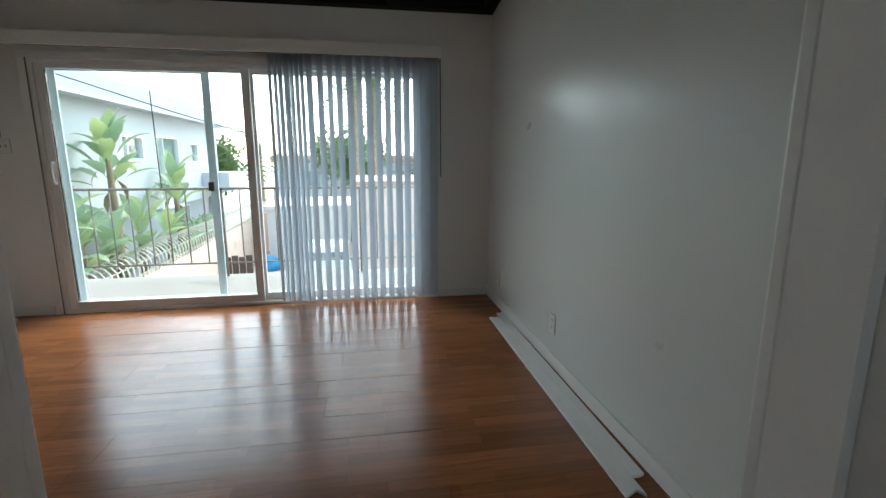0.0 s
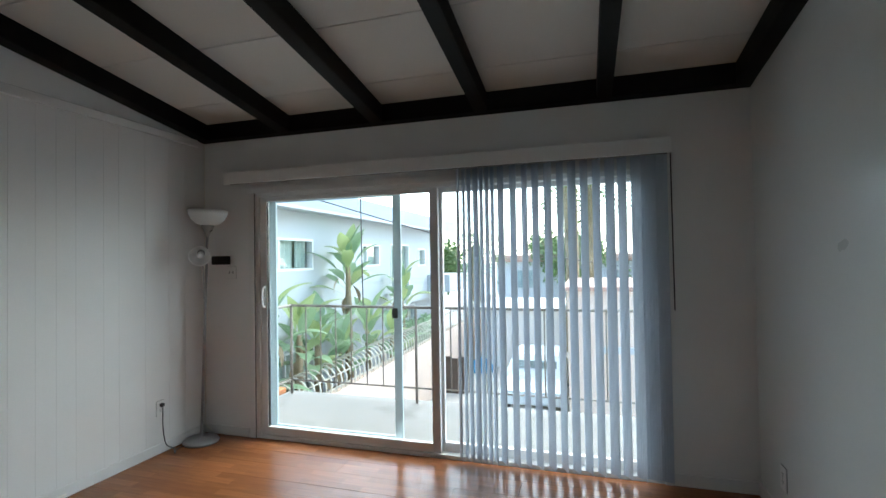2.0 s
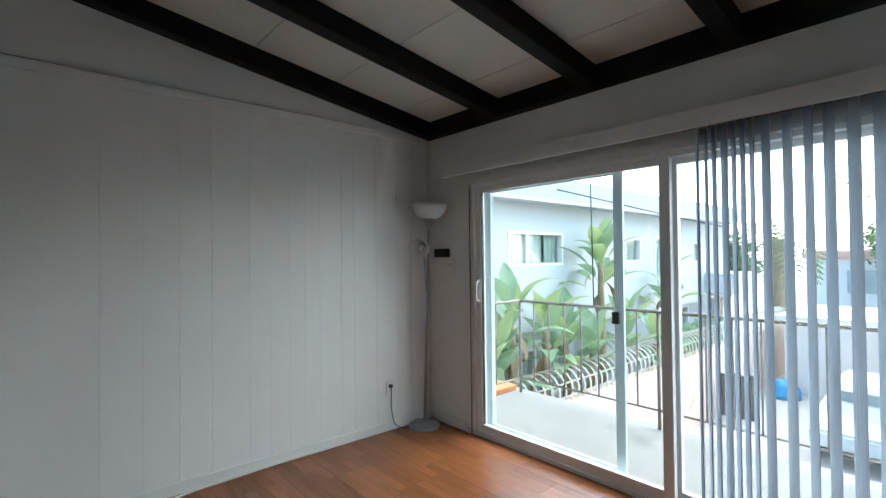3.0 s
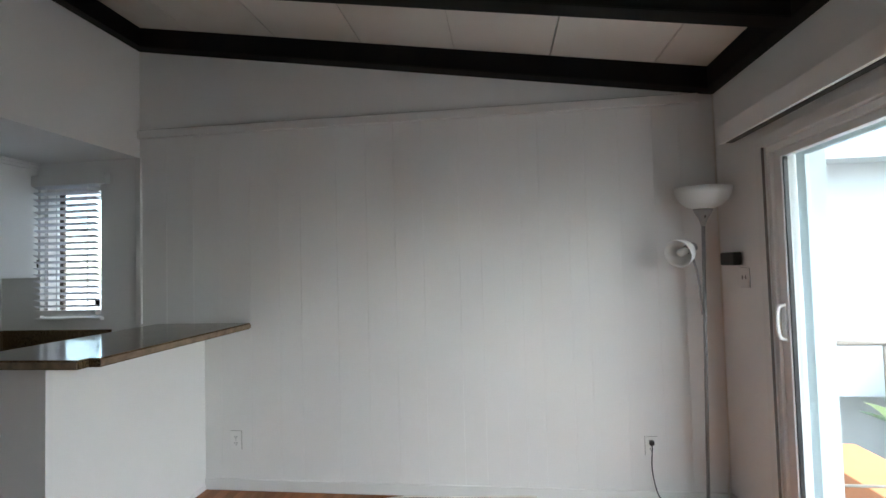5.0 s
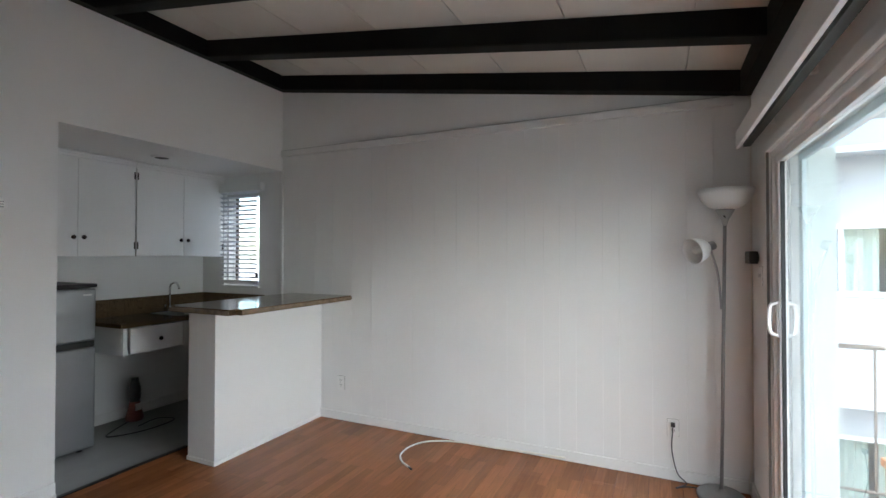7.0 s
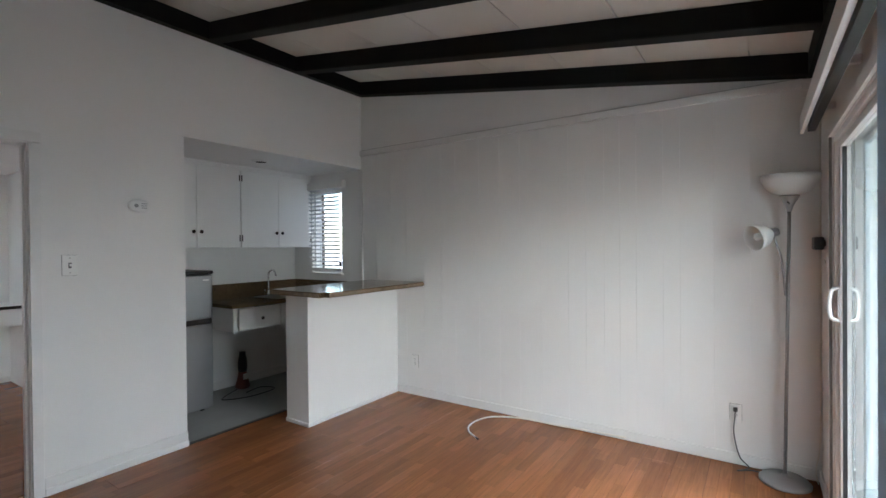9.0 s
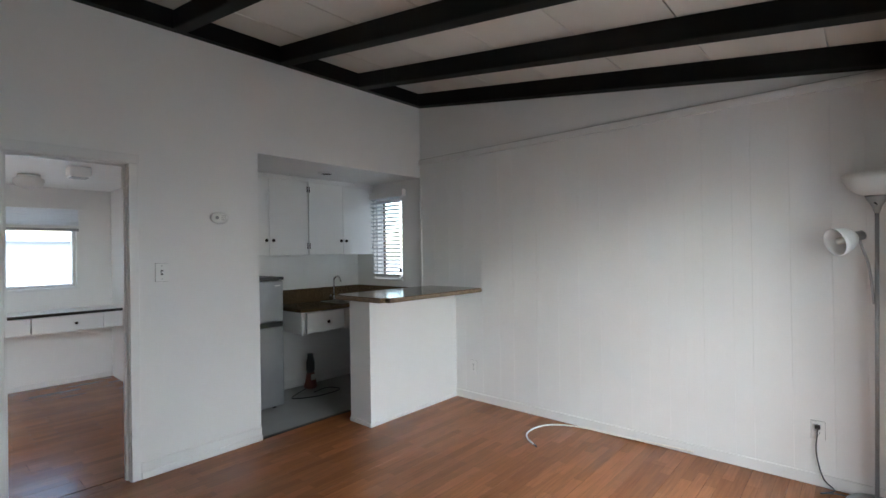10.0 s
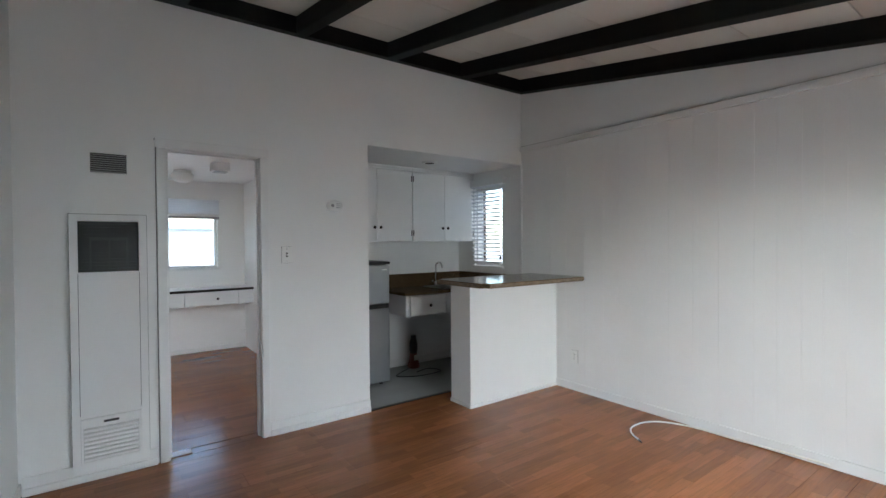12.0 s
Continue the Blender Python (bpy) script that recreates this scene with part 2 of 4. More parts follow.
# ---- shell of the flat ----
W, D = 3.964, -3.69          # living room: width along x, back wall's face along y
HK = 2.203                   # kitchen and bedroom ceiling
SLOPE = 0.153                # the roof rises from the window to the back
OUT = 0.24                   # outer face of the window wall
KB = -4.757                  # kitchen's back wall
BB = -6.95                   # bedroom's back wall
DL, DR, DH = 2.655, 3.228, 2.008   # doorway to the bedroom
SL, SR, SH = 0.50, 3.46, 1.936     # opening of the sliding door


def deck_z(y):
    return 2.501 - SLOPE * y


structure("floor", boxes((-0.15, 4.75, BB - 0.15, 0.24, -0.16, -0.012)), SUBFLOOR, "strip laminate floor in warm cherry tones", "floor")
structure("kitchen_floor", boxes((-0.02, 1.9, KB - 0.02, -3.704, -0.011, 0.001)), KFLOOR, "worn grey vinyl kitchen floor", "floor")

structure("wall_window", boxes((-0.15, SL, 0, OUT, -0.15, 2.75), (SR, W + 0.15, 0, OUT, -0.15, 2.75), (SL, SR, 0, OUT, SH, 2.75),
          (SL, SR, 0, OUT, -0.15, -0.012)), WALL, "off-white painted wall round the sliding door", "wall")
wall_panel = structure("wall_panelled", boxes((-0.15, -0.014, D, 0, -0.15, 2.345), (-0.15, 0.0, D, 0, 2.345, 3.3)), PANEL, "white painted wall with vertical panelling grooves", "wall")
structure("wall_kitchen_window", boxes((-0.15, 0, -3.98, D, -0.15, 3.3), (-0.15, 0, BB, -4.45, -0.15, 3.3), (-0.15, 0, -4.45, -3.98, -0.15, 1.13), (-0.15, 0, -4.45, -3.98, 2.03, 3.3)),
          WALL, "white kitchen wall with a small window", "wall")
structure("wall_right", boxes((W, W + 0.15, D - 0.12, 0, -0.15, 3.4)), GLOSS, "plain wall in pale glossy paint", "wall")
structure("wall_back", boxes((1.79, DL - 0.0185, D - 0.12, D, -0.01, DH + 0.0185), (DR + 0.0185, W, D - 0.12, D, -0.01, DH + 0.0185), (1.79, W, D - 0.12, D, DH + 0.0185, 3.4), (0, 1.79, D - 0.12, D, HK, 3.4)),
          WALL, "white back wall with doorway and kitchen opening", "wall")
structure("wall_kitchen_back", boxes((0, 1.9, KB - 0.12, KB, -0.01, HK)), WALL, "white kitchen back wall", "wall")
structure("wall_kitchen_side", boxes((1.9, 1.98, BB, D - 0.12, -0.01, HK), (1.79, 1.9, KB, D - 0.12, -0.01, HK)), WALL, "white wall between kitchen and bedroom", "wall")
structure("kitchen_ceiling", boxes((0, 1.79, KB, D - 0.12, HK, HK + 0.08)), WALL, "flat white kitchen ceiling", "ceiling")
BX0, BX1 = 2.31, 3.45        # bedroom window
structure("wall_bedroom_back", boxes((1.98, BX0, BB - 0.15, BB, -0.15, 2.4), (BX1, 4.75, BB - 0.15, BB, -0.15, 2.4), (BX0, BX1, BB - 0.15, BB, -0.15, 1.087),
          (BX0, BX1, BB - 0.15, BB, 1.96, 2.4), (-0.15, 1.98, BB - 0.15, BB, -0.15, 2.4)), WALL, "white bedroom wall with a window", "wall")
structure("wall_bedroom_right", boxes((4.6, 4.75, BB, D - 0.12, -0.15, 2.4)), WALL, "plain white bedroom wall", "wall")
# invented slab, out of view, keeps skylight out of the bedroom to darken it
structure("rear_eave", boxes((1.7, 4.9, BB - 0.95, BB - 0.151, 2.1, 2.2)), STUCCO, "unseen pale slab added to cut skylight at the bedroom window", "eave")
structure("bedroom_ceiling", boxes((1.98, 4.6, BB, D - 0.12, HK, HK + 0.08)), WALL, "flat white bedroom ceiling", "ceiling")


def sloped(bm, x0, x1, y0, y1, low, high):
    """A block that follows the roof's slope: low and high are heights over the boards' underside."""
    made = box(bm, x0, x1, y0, y1, 0, 1).verts[-8:]
    for v in made:
        v.co.z = deck_z(v.co.y) + (low if v.co.z < 0.5 else high)
    return bm


bm = bmesh.new()
cuts = [0.0, -0.35, -0.94, -1.51, -2.095, -2.66, -3.245, D - 0.12]
for x0, x1 in ((-0.15, 0.85), (0.85, 1.63), (1.63, 2.41), (2.41, 3.2), (3.2, W + 0.15)):
    for y1, y0 in zip(cuts, cuts[1:]):
        sloped(bm, x0, x1, y0 + 0.004, y1 - 0.004, 0.0, 0.02)
sloped(bm, -0.15, W + 0.15, D - 0.12, 0.24, 0.06, 0.17)
structure("ceiling", bm, DECK, "sloping ceiling of off-white boards between black beams", "ceiling")

for x0, x1 in ((0.0, 0.1), (0.77, 0.872), (1.545, 1.642), (2.315, 2.405), (3.105, 3.195), (W - 0.09, W)):
    bm = sloped(bmesh.new(), x0, x1, D + 0.088, -0.067, -0.128, -0.001)
    bmesh.ops.bevel(bm, geom=[e for e in bm.edges if abs(e.verts[0].co.y - e.verts[1].co.y) > 1], offset=0.004, segments=2, affect="EDGES")
    tagged(part("ceiling_beam", bm, BEAM), "black painted wooden ceiling beam", "beam", "ceiling beams", "structure")
tagged(part("ledger_beam", sloped(bmesh.new(), 0, W, -0.065, -0.001, -0.126, -0.001), BEAM), "black painted ledger over the window wall", "beam", kind="structure")
tagged(part("ledger_beam", sloped(bmesh.new(), 0, W, D + 0.001, D + 0.086, -0.126, -0.001), BEAM), "black painted ledger along the back wall", "beam", kind="structure")


def strip(name, x0, x1, y0, y1, z0, z1, label, category="trim", mat=TRIM, bevel=0.004):
    return tagged(part(name, boxes((x0, x1, y0, y1, z0, z1), bevel=bevel), mat), label, category, kind="structure")


strip("panel_trim", 0.001, 0.026, D + 0.001, -0.091, 2.33, 2.385, "white painted moulding above the panelling")
# dark strip that paints the shadow line on top of the moulding
strip("moulding_gap", 0.0005, 0.009, D + 0.001, -0.091, 2.3852, 2.391, "dark strip painted as the shadow line above the moulding", mat=DARK_LINE, bevel=0.0)
strip("baseboard", 0.001, 0.014, -3.225, -0.001, 0.001, 0.072, "low white baseboard below the panelling", "baseboard")
strip("baseboard", 0.016, SL - 0.06, -0.014, -0.001, 0.001, 0.075, "low white baseboard beside the sliding door", "baseboard")
strip("baseboard", SR + 0.05, W - 0.016, -0.014, -0.001, 0.001, 0.075, "low white baseboard beside the sliding door", "baseboard")
strip("baseboard", W - 0.014, W - 0.001, D + 0.016, -0.001, 0.001, 0.08, "white baseboard along the glossy wall", "baseboard")
for x0, x1 in ((1.79, 2.598), (3.3, W - 0.016)):
    b = strip("baseboard", x0, x1, D + 0.001, D + 0.014, 0.001, 0.105, "stepped white baseboard on the back wall", "baseboard")
    part("shoe_moulding", boxes((x0, x1, D + 0.014, D + 0.026, 0.001, 0.045), bevel=0.005), TRIM, b)
strip("threshold", 0.95, 1.79, -3.712, -3.68, 0.0015, 0.008, "brown strip between laminate and kitchen vinyl", "threshold", DARKMETAL, 0.002)

# door casing and jambs of the bedroom doorway
casing = structure("door_1", boxes((DL - 0.018, DL, D - 0.119, D - 0.001, 0.001, DH), (DR, DR + 0.018, D - 0.119, D - 0.001, 0.001, DH),
                   (DL - 0.018, DR + 0.018, D - 0.119, D - 0.001, DH, DH + 0.018)), TRIM, "open doorway with white painted casing", "doorway")
for y0, y1 in ((D + 0.001, D + 0.02), (D - 0.14, D - 0.121)):
    part("casing_side", boxes((DL - 0.056, DL - 0.003, y0, y1, 0.001, DH + 0.004), bevel=0.004), TRIM, casing)
    part("casing_side", boxes((DR + 0.003, DR + 0.058, y0, y1, 0.001, DH + 0.004), bevel=0.004), TRIM, casing)
    part("casing_head", boxes((DL - 0.062, DR + 0.064, y0, y1 + 0.003, DH + 0.0045, DH + 0.062), bevel=0.004), TRIM, casing)
part("stop", boxes((DL + 0.001, DL + 0.012, D - 0.075, D - 0.04, 0.001, DH - 0.002), (DR - 0.012, DR - 0.001, D - 0.075, D - 0.04, 0.001, DH - 0.002),
     (DL + 0.001, DR - 0.001, D - 0.075, D - 0.04, DH - 0.014, DH - 0.002)), TRIM, casing)

# dark strips stand in for the shadow gap between casing and wall
part("wall_gap", boxes((DL - 0.0595, DL - 0.05, D + 0.0003, D + 0.0009, 0.001, DH + 0.065), (DR + 0.05, DR + 0.062, D + 0.0003, D + 0.0009, 0.001, DH + 0.065),
     (DL - 0.066, DR + 0.068, D + 0.0003, D + 0.0009, DH + 0.05, DH + 0.065)), DARK_LINE, casing)
tagged(part("floor_wedge", boxes((3.10, 3.222, D - 0.1, D - 0.03, 0.0015, 0.009), bevel=0.002), TRIM), "small pale strip lying in the doorway", "strip")

# ---- sliding door ----
def frame_of(x0, x1, y0, y1, z0, z1, w, top=None, bottom=None):
    top, bottom = top or w, bottom or w
    return boxes((x0, x0 + w, y0, y1, z0, z1), (x1 - w, x1, y0, y1, z0, z1), (x0 + w, x1 - w, y0, y1, z1 - top, z1), (x0 + w, x1 - w, y0, y1, z0, z0 + bottom), bevel=0.003)


def pane(name, x0, x1, y0, y1, z0, z1, parent, label=""):
    ob = part(name, boxes((x0, x1, y0, y1, z0, z1)), GLASS, parent, label)
    ob.visible_shadow = False
    return ob


slider = structure("window_1", frame_of(SL + 0.002, SR - 0.002, 0.006, 0.15, -0.01, SH - 0.002, 0.03, 0.03, 0.035), VINYL, "white vinyl sliding door with a clear pane", "sliding door")
sash = part("sliding_sash", frame_of(0.533, 2.02, 0.02, 0.058, 0.026, SH - 0.034, 0.058, 0.032, 0.062), VINYL, slider, "white sliding sash, closed")
pane("pane", 0.592, 1.961, 0.036, 0.042, 0.088, SH - 0.066, sash)
part("gasket", boxes((0.5905, 0.598, 0.028, 0.050, 0.088, SH - 0.066), (1.957, 1.9625, 0.030, 0.048, 0.088, SH - 0.066)), BLACK, sash)
fixed = part("fixed_sash", frame_of(1.99, 3.425, 0.066, 0.104, 0.026, SH - 0.034, 0.05, 0.032, 0.062), VINYL, slider)
pane("pane", 2.041, 3.374, 0.082, 0.088, 0.088, SH - 0.066, fixed)
part("screen_frame", frame_of(0.55, 1.70, 0.112, 0.132, 0.03, SH - 0.036, 0.062, 0.03, 0.05), BLUEGREY, slider, "pale blue-grey insect screen frame")
part("latch", boxes((1.628, 1.672, 0.095, 0.112, 0.955, 1.03), bevel=0.006), BLACK, slider, "black screen latch")
handle = part("handle", tube(smooth_line([(0.572, 0.018, 1.03), (0.572, -0.012, 1.045), (0.572, -0.02, 1.11), (0.572, -0.012, 1.175), (0.572, 0.018, 1.19)]), 0.009), VINYL, slider, "white D-shaped pull handle")
part("backplate", boxes((0.545, 0.58, 0.012, 0.0195, 1.02, 1.2), bevel=0.003), VINYL, handle)
cas = structure("door_trim", boxes((SL - 0.05, SL - 0.001, -0.016, -0.001, 0.001, SH), (SR + 0.001, SR + 0.045, -0.016, -0.001, 0.001, SH),
                (SL - 0.05, SR + 0.045, -0.016, -0.001, SH, SH + 0.05), bevel=0.003), TRIM, "flat off-white trim round the sliding door", "trim")
part("wall_gap", boxes((SL - 0.0555, SL - 0.0502, -0.004, -0.0005, 0.001, SH + 0.05), (SL - 0.0009, SL + 0.0015, -0.014, -0.002, 0.001, SH)), DARK_LINE, cas)
tagged(part("reveal", boxes((SL - 0.02, SL + 0.003, 0.151, OUT + 0.03, -0.05, SH)), PEEL), "outer door reveal with peeling pale paint", "reveal", kind="structure")

# vertical blinds
blind = thing("vertical_blind", (2.8, -0.07, 0), "half-open vertical blind with ribbed white vinyl vanes", "blind")
part("headrail", boxes((0.30, 3.52, -0.118, -0.10, 2.004, 2.098), (0.30, 3.52, -0.1, -0.035, 2.044, 2.08), bevel=0.003), VINYL, blind, "white valance with ribbed face")
part("track", boxes((0.32, 3.5, -0.085, -0.052, 2.009, 2.0435)), DARKMETAL, blind)
for x in (0.62, 1.3, 2.0, 2.7, 3.35):
    part("bracket", boxes((x, x + 0.03, -0.034, -0.001, 2.048, 2.076)), TRIM, blind)
rnd = random.Random(4)


def vane(x, angle, wide=0.089, y=-0.056):
    """One ribbed, slightly bowed vane hanging from the track."""
    bm = bmesh.new()
    steps = 12
    c, s = math.cos(radians(angle)), math.sin(radians(angle))
    rows = []
    for z in (0.034, 1.0, 2.008):
        row = []
        for i in range(steps + 1):
            u = (i / steps - 0.5) * wide
            w = 0.009 * (1 - (2 * i / steps - 1) ** 2) + (0.0008 if i % 2 else -0.0008)
            row.append(bm.verts.new((x + u * c - w * s, y + u * s + w * c, z)))
        rows.append(row)
    for a, b in zip(rows, rows[1:]):
        for i in range(steps):
            bm.faces.new((a[i], a[i + 1], b[i + 1], b[i]))
    back = bmesh.ops.duplicate(bm, geom=list(bm.verts) + list(bm.edges) + list(bm.faces))
    for v in back["geom"]:
        if isinstance(v, bmesh.types.BMVert):
            v.co += Vector((-s, c, 0)) * 0.0012
    part("vane", bm, VANE, blind)


for i in range(7):
    vane(2.19 + 0.04 * i + rnd.uniform(-0.004, 0.004), -58 + rnd.uniform(-8, 8))
for i in range(12):
    vane(2.487 + 0.0755 * i + rnd.uniform(-0.005, 0.005), -56 + rnd.uniform(-4, 4))
vane(3.39, -28)
vane(3.455, -8)
part("wand", tube([(3.51, -0.11, 2.0), (3.515, -0.112, 1.07)], 0.0035, 6), DARKMETAL, blind, "dark twist wand")

# ---- kitchen ----
pony = structure("pony_wall", boxes((0.001, 1.092, -3.49, -3.226, 0.001, 1.035)), WALL, "white half-height wall under the breakfast bar", "half wall")
part("baseboard", boxes((0.016, 1.104, -3.2255, -3.214, 0.001, 0.03), (1.0925, 1.104, -3.49, -3.2255, 0.001, 0.03), bevel=0.003), TRIM, pony)
bar = thing("breakfast_bar", (0.6, -3.2, 1.036), "polished brown granite bar top on a half wall", "counter")
bm = boxes((0.002, 1.215, -3.57, -2.9, 1.0365, 1.075))
bmesh.ops.bevel(bm, geom=[e for e in bm.edges if abs(e.verts[0].co.z - e.verts[1].co.z) > 0.01 and e.verts[0].co.x > 1], offset=0.05, segments=6, affect="EDGES")
bmesh.ops.bevel(bm, geom=[e for e in bm.edges if abs(e.verts[0].co.z - e.verts[1].co.z) < 0.001 and not (e.verts[0].co.x < 0.01 and e.verts[1].co.x < 0.01)], offset=0.008, segments=3, affect="EDGES")
part("slab", bm, GRANITE, bar)
part("front_edge", boxes((0.012, 1.165, -2.8995, -2.894, 1.043, 1.0685), bevel=0.002), GRANITE_EDGE, bar, "paler rough-sawn granite edge")
part("end_edge", boxes((1.2155, 1.221, -3.52, -2.95, 1.043, 1.0685), bevel=0.002), GRANITE_EDGE, bar, "paler rough-sawn granite edge")
tagged(part("support_block", boxes((0.72, 0.8, -3.2255, -3.0, 1.018, 1.0355), bevel=0.003), WALL), "small white block under the bar top", "bracket")

corner_strip = strip("corner_moulding", 0.001, 0.02, D - 0.02, D + 0.02, 1.076, HK - 0.002, "white corner moulding beside the kitchen opening")


def upper_cabinet(x0, x1):
    y = -4.46
    cab = thing("wall_cabinet", ((x0 + x1) / 2, KB, 1.407), "white painted two-door wall cabinet with dark knobs", "cabinet", "kitchen wall cabinets")
    part("body", boxes((x0, x1, KB + 0.001, y - 0.019, 1.407, HK - 0.002)), CAB, cab)
    part("face_rail", boxes((x0, x1, y - 0.0185, y - 0.002, 2.158, HK - 0.022), bevel=0.002), CAB, cab)
    part("cornice", boxes((x0, x1, y - 0.0015, y + 0.014, 2.178, HK - 0.002), bevel=0.004), CAB, cab)
    mid = (x0 + x1) / 2
    for a, b, knob, hinge in ((x0 + 0.004, mid - 0.0008, mid - 0.035, x0 + 0.012), (mid + 0.0008, x1 - 0.004, mid + 0.035, x1 - 0.012)):
        door = part("door", boxes((a, b, y - 0.018, y, 1.41, 2.154), bevel=0.004), CAB, cab)
        part("knob", lathe([(0.006, 0), (0.006, 0.008), (0.0155, 0.014), (0.017, 0.02), (0.012, 0.027), (0.001, 0.029)], (knob, y, 1.556), (0, 1, 0), 16), DARKMETAL, door, "dark round knob")
        for z in (1.47, 2.05):
            part("hinge", boxes((hinge - 0.005, hinge + 0.005, y + 0.0005, y + 0.006, z, z + 0.06), bevel=0.002), DARKMETAL, door, "dark surface hinge")
    return cab


upper_cabinet(0.002, 0.86)
upper_cabinet(0.862, 1.72)

# low counter with sink along the kitchen's back wall
CT = 0.9
worktop = thing("kitchen_worktop", (0.6, -4.45, 0.86), "brown granite worktop with a raised splashback", "worktop")
part("slab", boxes((0.002, 0.3, -4.72, -4.14, CT - 0.03, CT), (0.62, 1.16, -4.72, -4.14, CT - 0.03, CT), (0.3, 0.62, -4.72, -4.62, CT - 0.03, CT),
     (0.3, 0.62, -4.25, -4.14, CT - 0.03, CT)), GRANITE, worktop)
part("splashback", boxes((0.002, 1.27, KB + 0.001, -4.7205, CT - 0.03, 1.045), (0.002, 0.02, -4.72, -3.9, CT + 0.001, 1.045), bevel=0.002), GRANITE, worktop)
sinkb = tagged(part("sink", boxes((0.3, 0.305, -4.62, -4.25, 0.72, CT + 0.004), (0.615, 0.62, -4.62, -4.25, 0.72, CT + 0.004), (0.305, 0.615, -4.62, -4.615, 0.72, CT + 0.004),
               (0.305, 0.615, -4.255, -4.25, 0.72, CT + 0.004), (0.305, 0.615, -4.615, -4.255, 0.715, 0.72)), STEEL), "small stainless steel sink set in the worktop", "sink")
tap = thing("faucet", (0.42, -4.66, CT), "chrome gooseneck kitchen faucet behind the sink", "faucet")
part("base", lathe([(0.026, 0), (0.026, 0.012), (0.014, 0.03), (0.012, 0.05)], (0.42, -4.66, CT + 0.0005), seg=16, cap=True), CHROME, tap)
part("spout", tube(smooth_line([(0.42, -4.66, CT + 0.05), (0.42, -4.66, CT + 0.22), (0.415, -4.63, CT + 0.26), (0.41, -4.58, CT + 0.262), (0.405, -4.55, CT + 0.21)]), 0.0095), CHROME, tap)
part("lever", tube([(0.47, -4.66, CT + 0.002), (0.47, -4.66, CT + 0.04), (0.49, -4.62, CT + 0.06)], 0.008), CHROME, tap)
base = thing("drawer_unit", (0.6, -4.45, 0.64), "white drawer box hung under the worktop", "cabinet")
part("body", boxes((0.002, 1.14, KB + 0.002, -4.172, 0.66, 0.695), (1.12, 1.14, KB + 0.002, -4.172, 0.6955, CT - 0.031)), CAB, base)
part("stile", boxes((1.105, 1.14, -4.171, -4.155, 0.652, CT - 0.032), bevel=0.002), CAB, base)
dr = part("drawer", boxes((0.66, 1.09, -4.171, -4.145, 0.665, CT - 0.04), bevel=0.004), CAB, base)
part("knob", lathe([(0.006, 0), (0.006, 0.008), (0.0155, 0.014), (0.017, 0.02), (0.012, 0.027), (0.001, 0.029)], (0.86, -4.145, 0.757), (0, 1, 0), 16), DARKMETAL, dr)
part("drawer", boxes((0.2, 0.65, -4.171, -4.145, 0.665, CT - 0.04), bevel=0.004), CAB, base)
strip("kitchen_base", 0.002, 1.9, KB + 0.001, KB + 0.013, 0.002, 0.09, "scuffed pale kitchen baseboard", "baseboard")

# fridge
FX0, FX1, FY = 1.292, 1.77, -4.215
fr = thing("fridge", ((FX0 + FX1) / 2, -4.45, 0.001), "small two-door fridge in brushed steel with black top", "fridge")
part("body", boxes((FX0 + 0.004, FX1, KB + 0.03, FY - 0.06, 0.03, 1.185), bevel=0.006), BLACK, fr)
bm = boxes((FX0, FX1, FY - 0.056, FY, 0.04, 0.76), bevel=0.014)
part("door", bm, STEEL, fr)
bm = boxes((FX0, FX1, FY - 0.056, FY, 0.805, 1.18), bevel=0.014)
fz = part("freezer_door", bm, STEEL, fr)
part("badge", boxes((FX0 + 0.03, FX0 + 0.085, FY + 0.0003, FY + 0.002, 1.13, 1.142)), WHITEPL, fz)
part("handle_gap", boxes((FX0 + 0.006, FX1, FY - 0.058, FY - 0.008, 0.7605, 0.8045)), BLACK, fr)
part("top_cover", boxes((FX0 - 0.006, FX1, KB + 0.03, FY + 0.006, 1.186, 1.215), bevel=0.01), BLACK, fr)
for x in (FX0 + 0.05, FX1 - 0.05):
    part("foot", lathe([(0.02, 0), (0.018, 0.029)], (x, FY - 0.1, 0.0015), cap=True, seg=12), BLACK, fr)

# red and black hand tool with its cord under the worktop
tool = thing("hand_tool", (0.76, -4.62, 0.001), "red and black corded hand tool standing on the vinyl", "tool")
part("base", lathe([(0.065, 0), (0.07, 0.02), (0.05, 0.1), (0.04, 0.16)], (0.76, -4.62, 0.0015), cap=True, seg=20), RED, tool)
part("label_patch", boxes((0.735, 0.785, -4.572, -4.566, 0.09, 0.15), bevel=0.002), WHITEPL, tool)
part("grip", lathe([(0.038, 0.16), (0.045, 0.2), (0.045, 0.27), (0.03, 0.33), (0.03, 0.36)], (0.76, -4.62, 0.001), cap=True, seg=16), BLACK, tool)
part("cord", tube(smooth_line([(0.82, -4.6, 0.008), (1.0, -4.5, 0.008), (1.1, -4.4, 0.008), (0.9, -4.28, 0.008), (0.62, -4.3, 0.008), (0.66, -4.46, 0.008), (0.85, -4.42, 0.008)]), 0.005, 6), BLACK, tool)

# recessed spot
spot = thing("recessed_spot", (0.9, -4.08, HK), "round recessed ceiling spot, switched off", "ceiling light")
part("trim_ring", lathe([(0.048, -0.001), (0.05, -0.014), (0.066, -0.014), (0.082, -0.001)], (0.9, -4.08, HK)), WHITEPL, spot)
part("lens", lathe([(0.05, -0.0125), (0.04, -0.009), (0.001, -0.008)], (0.9, -4.08, HK)), DARKMETAL, spot)

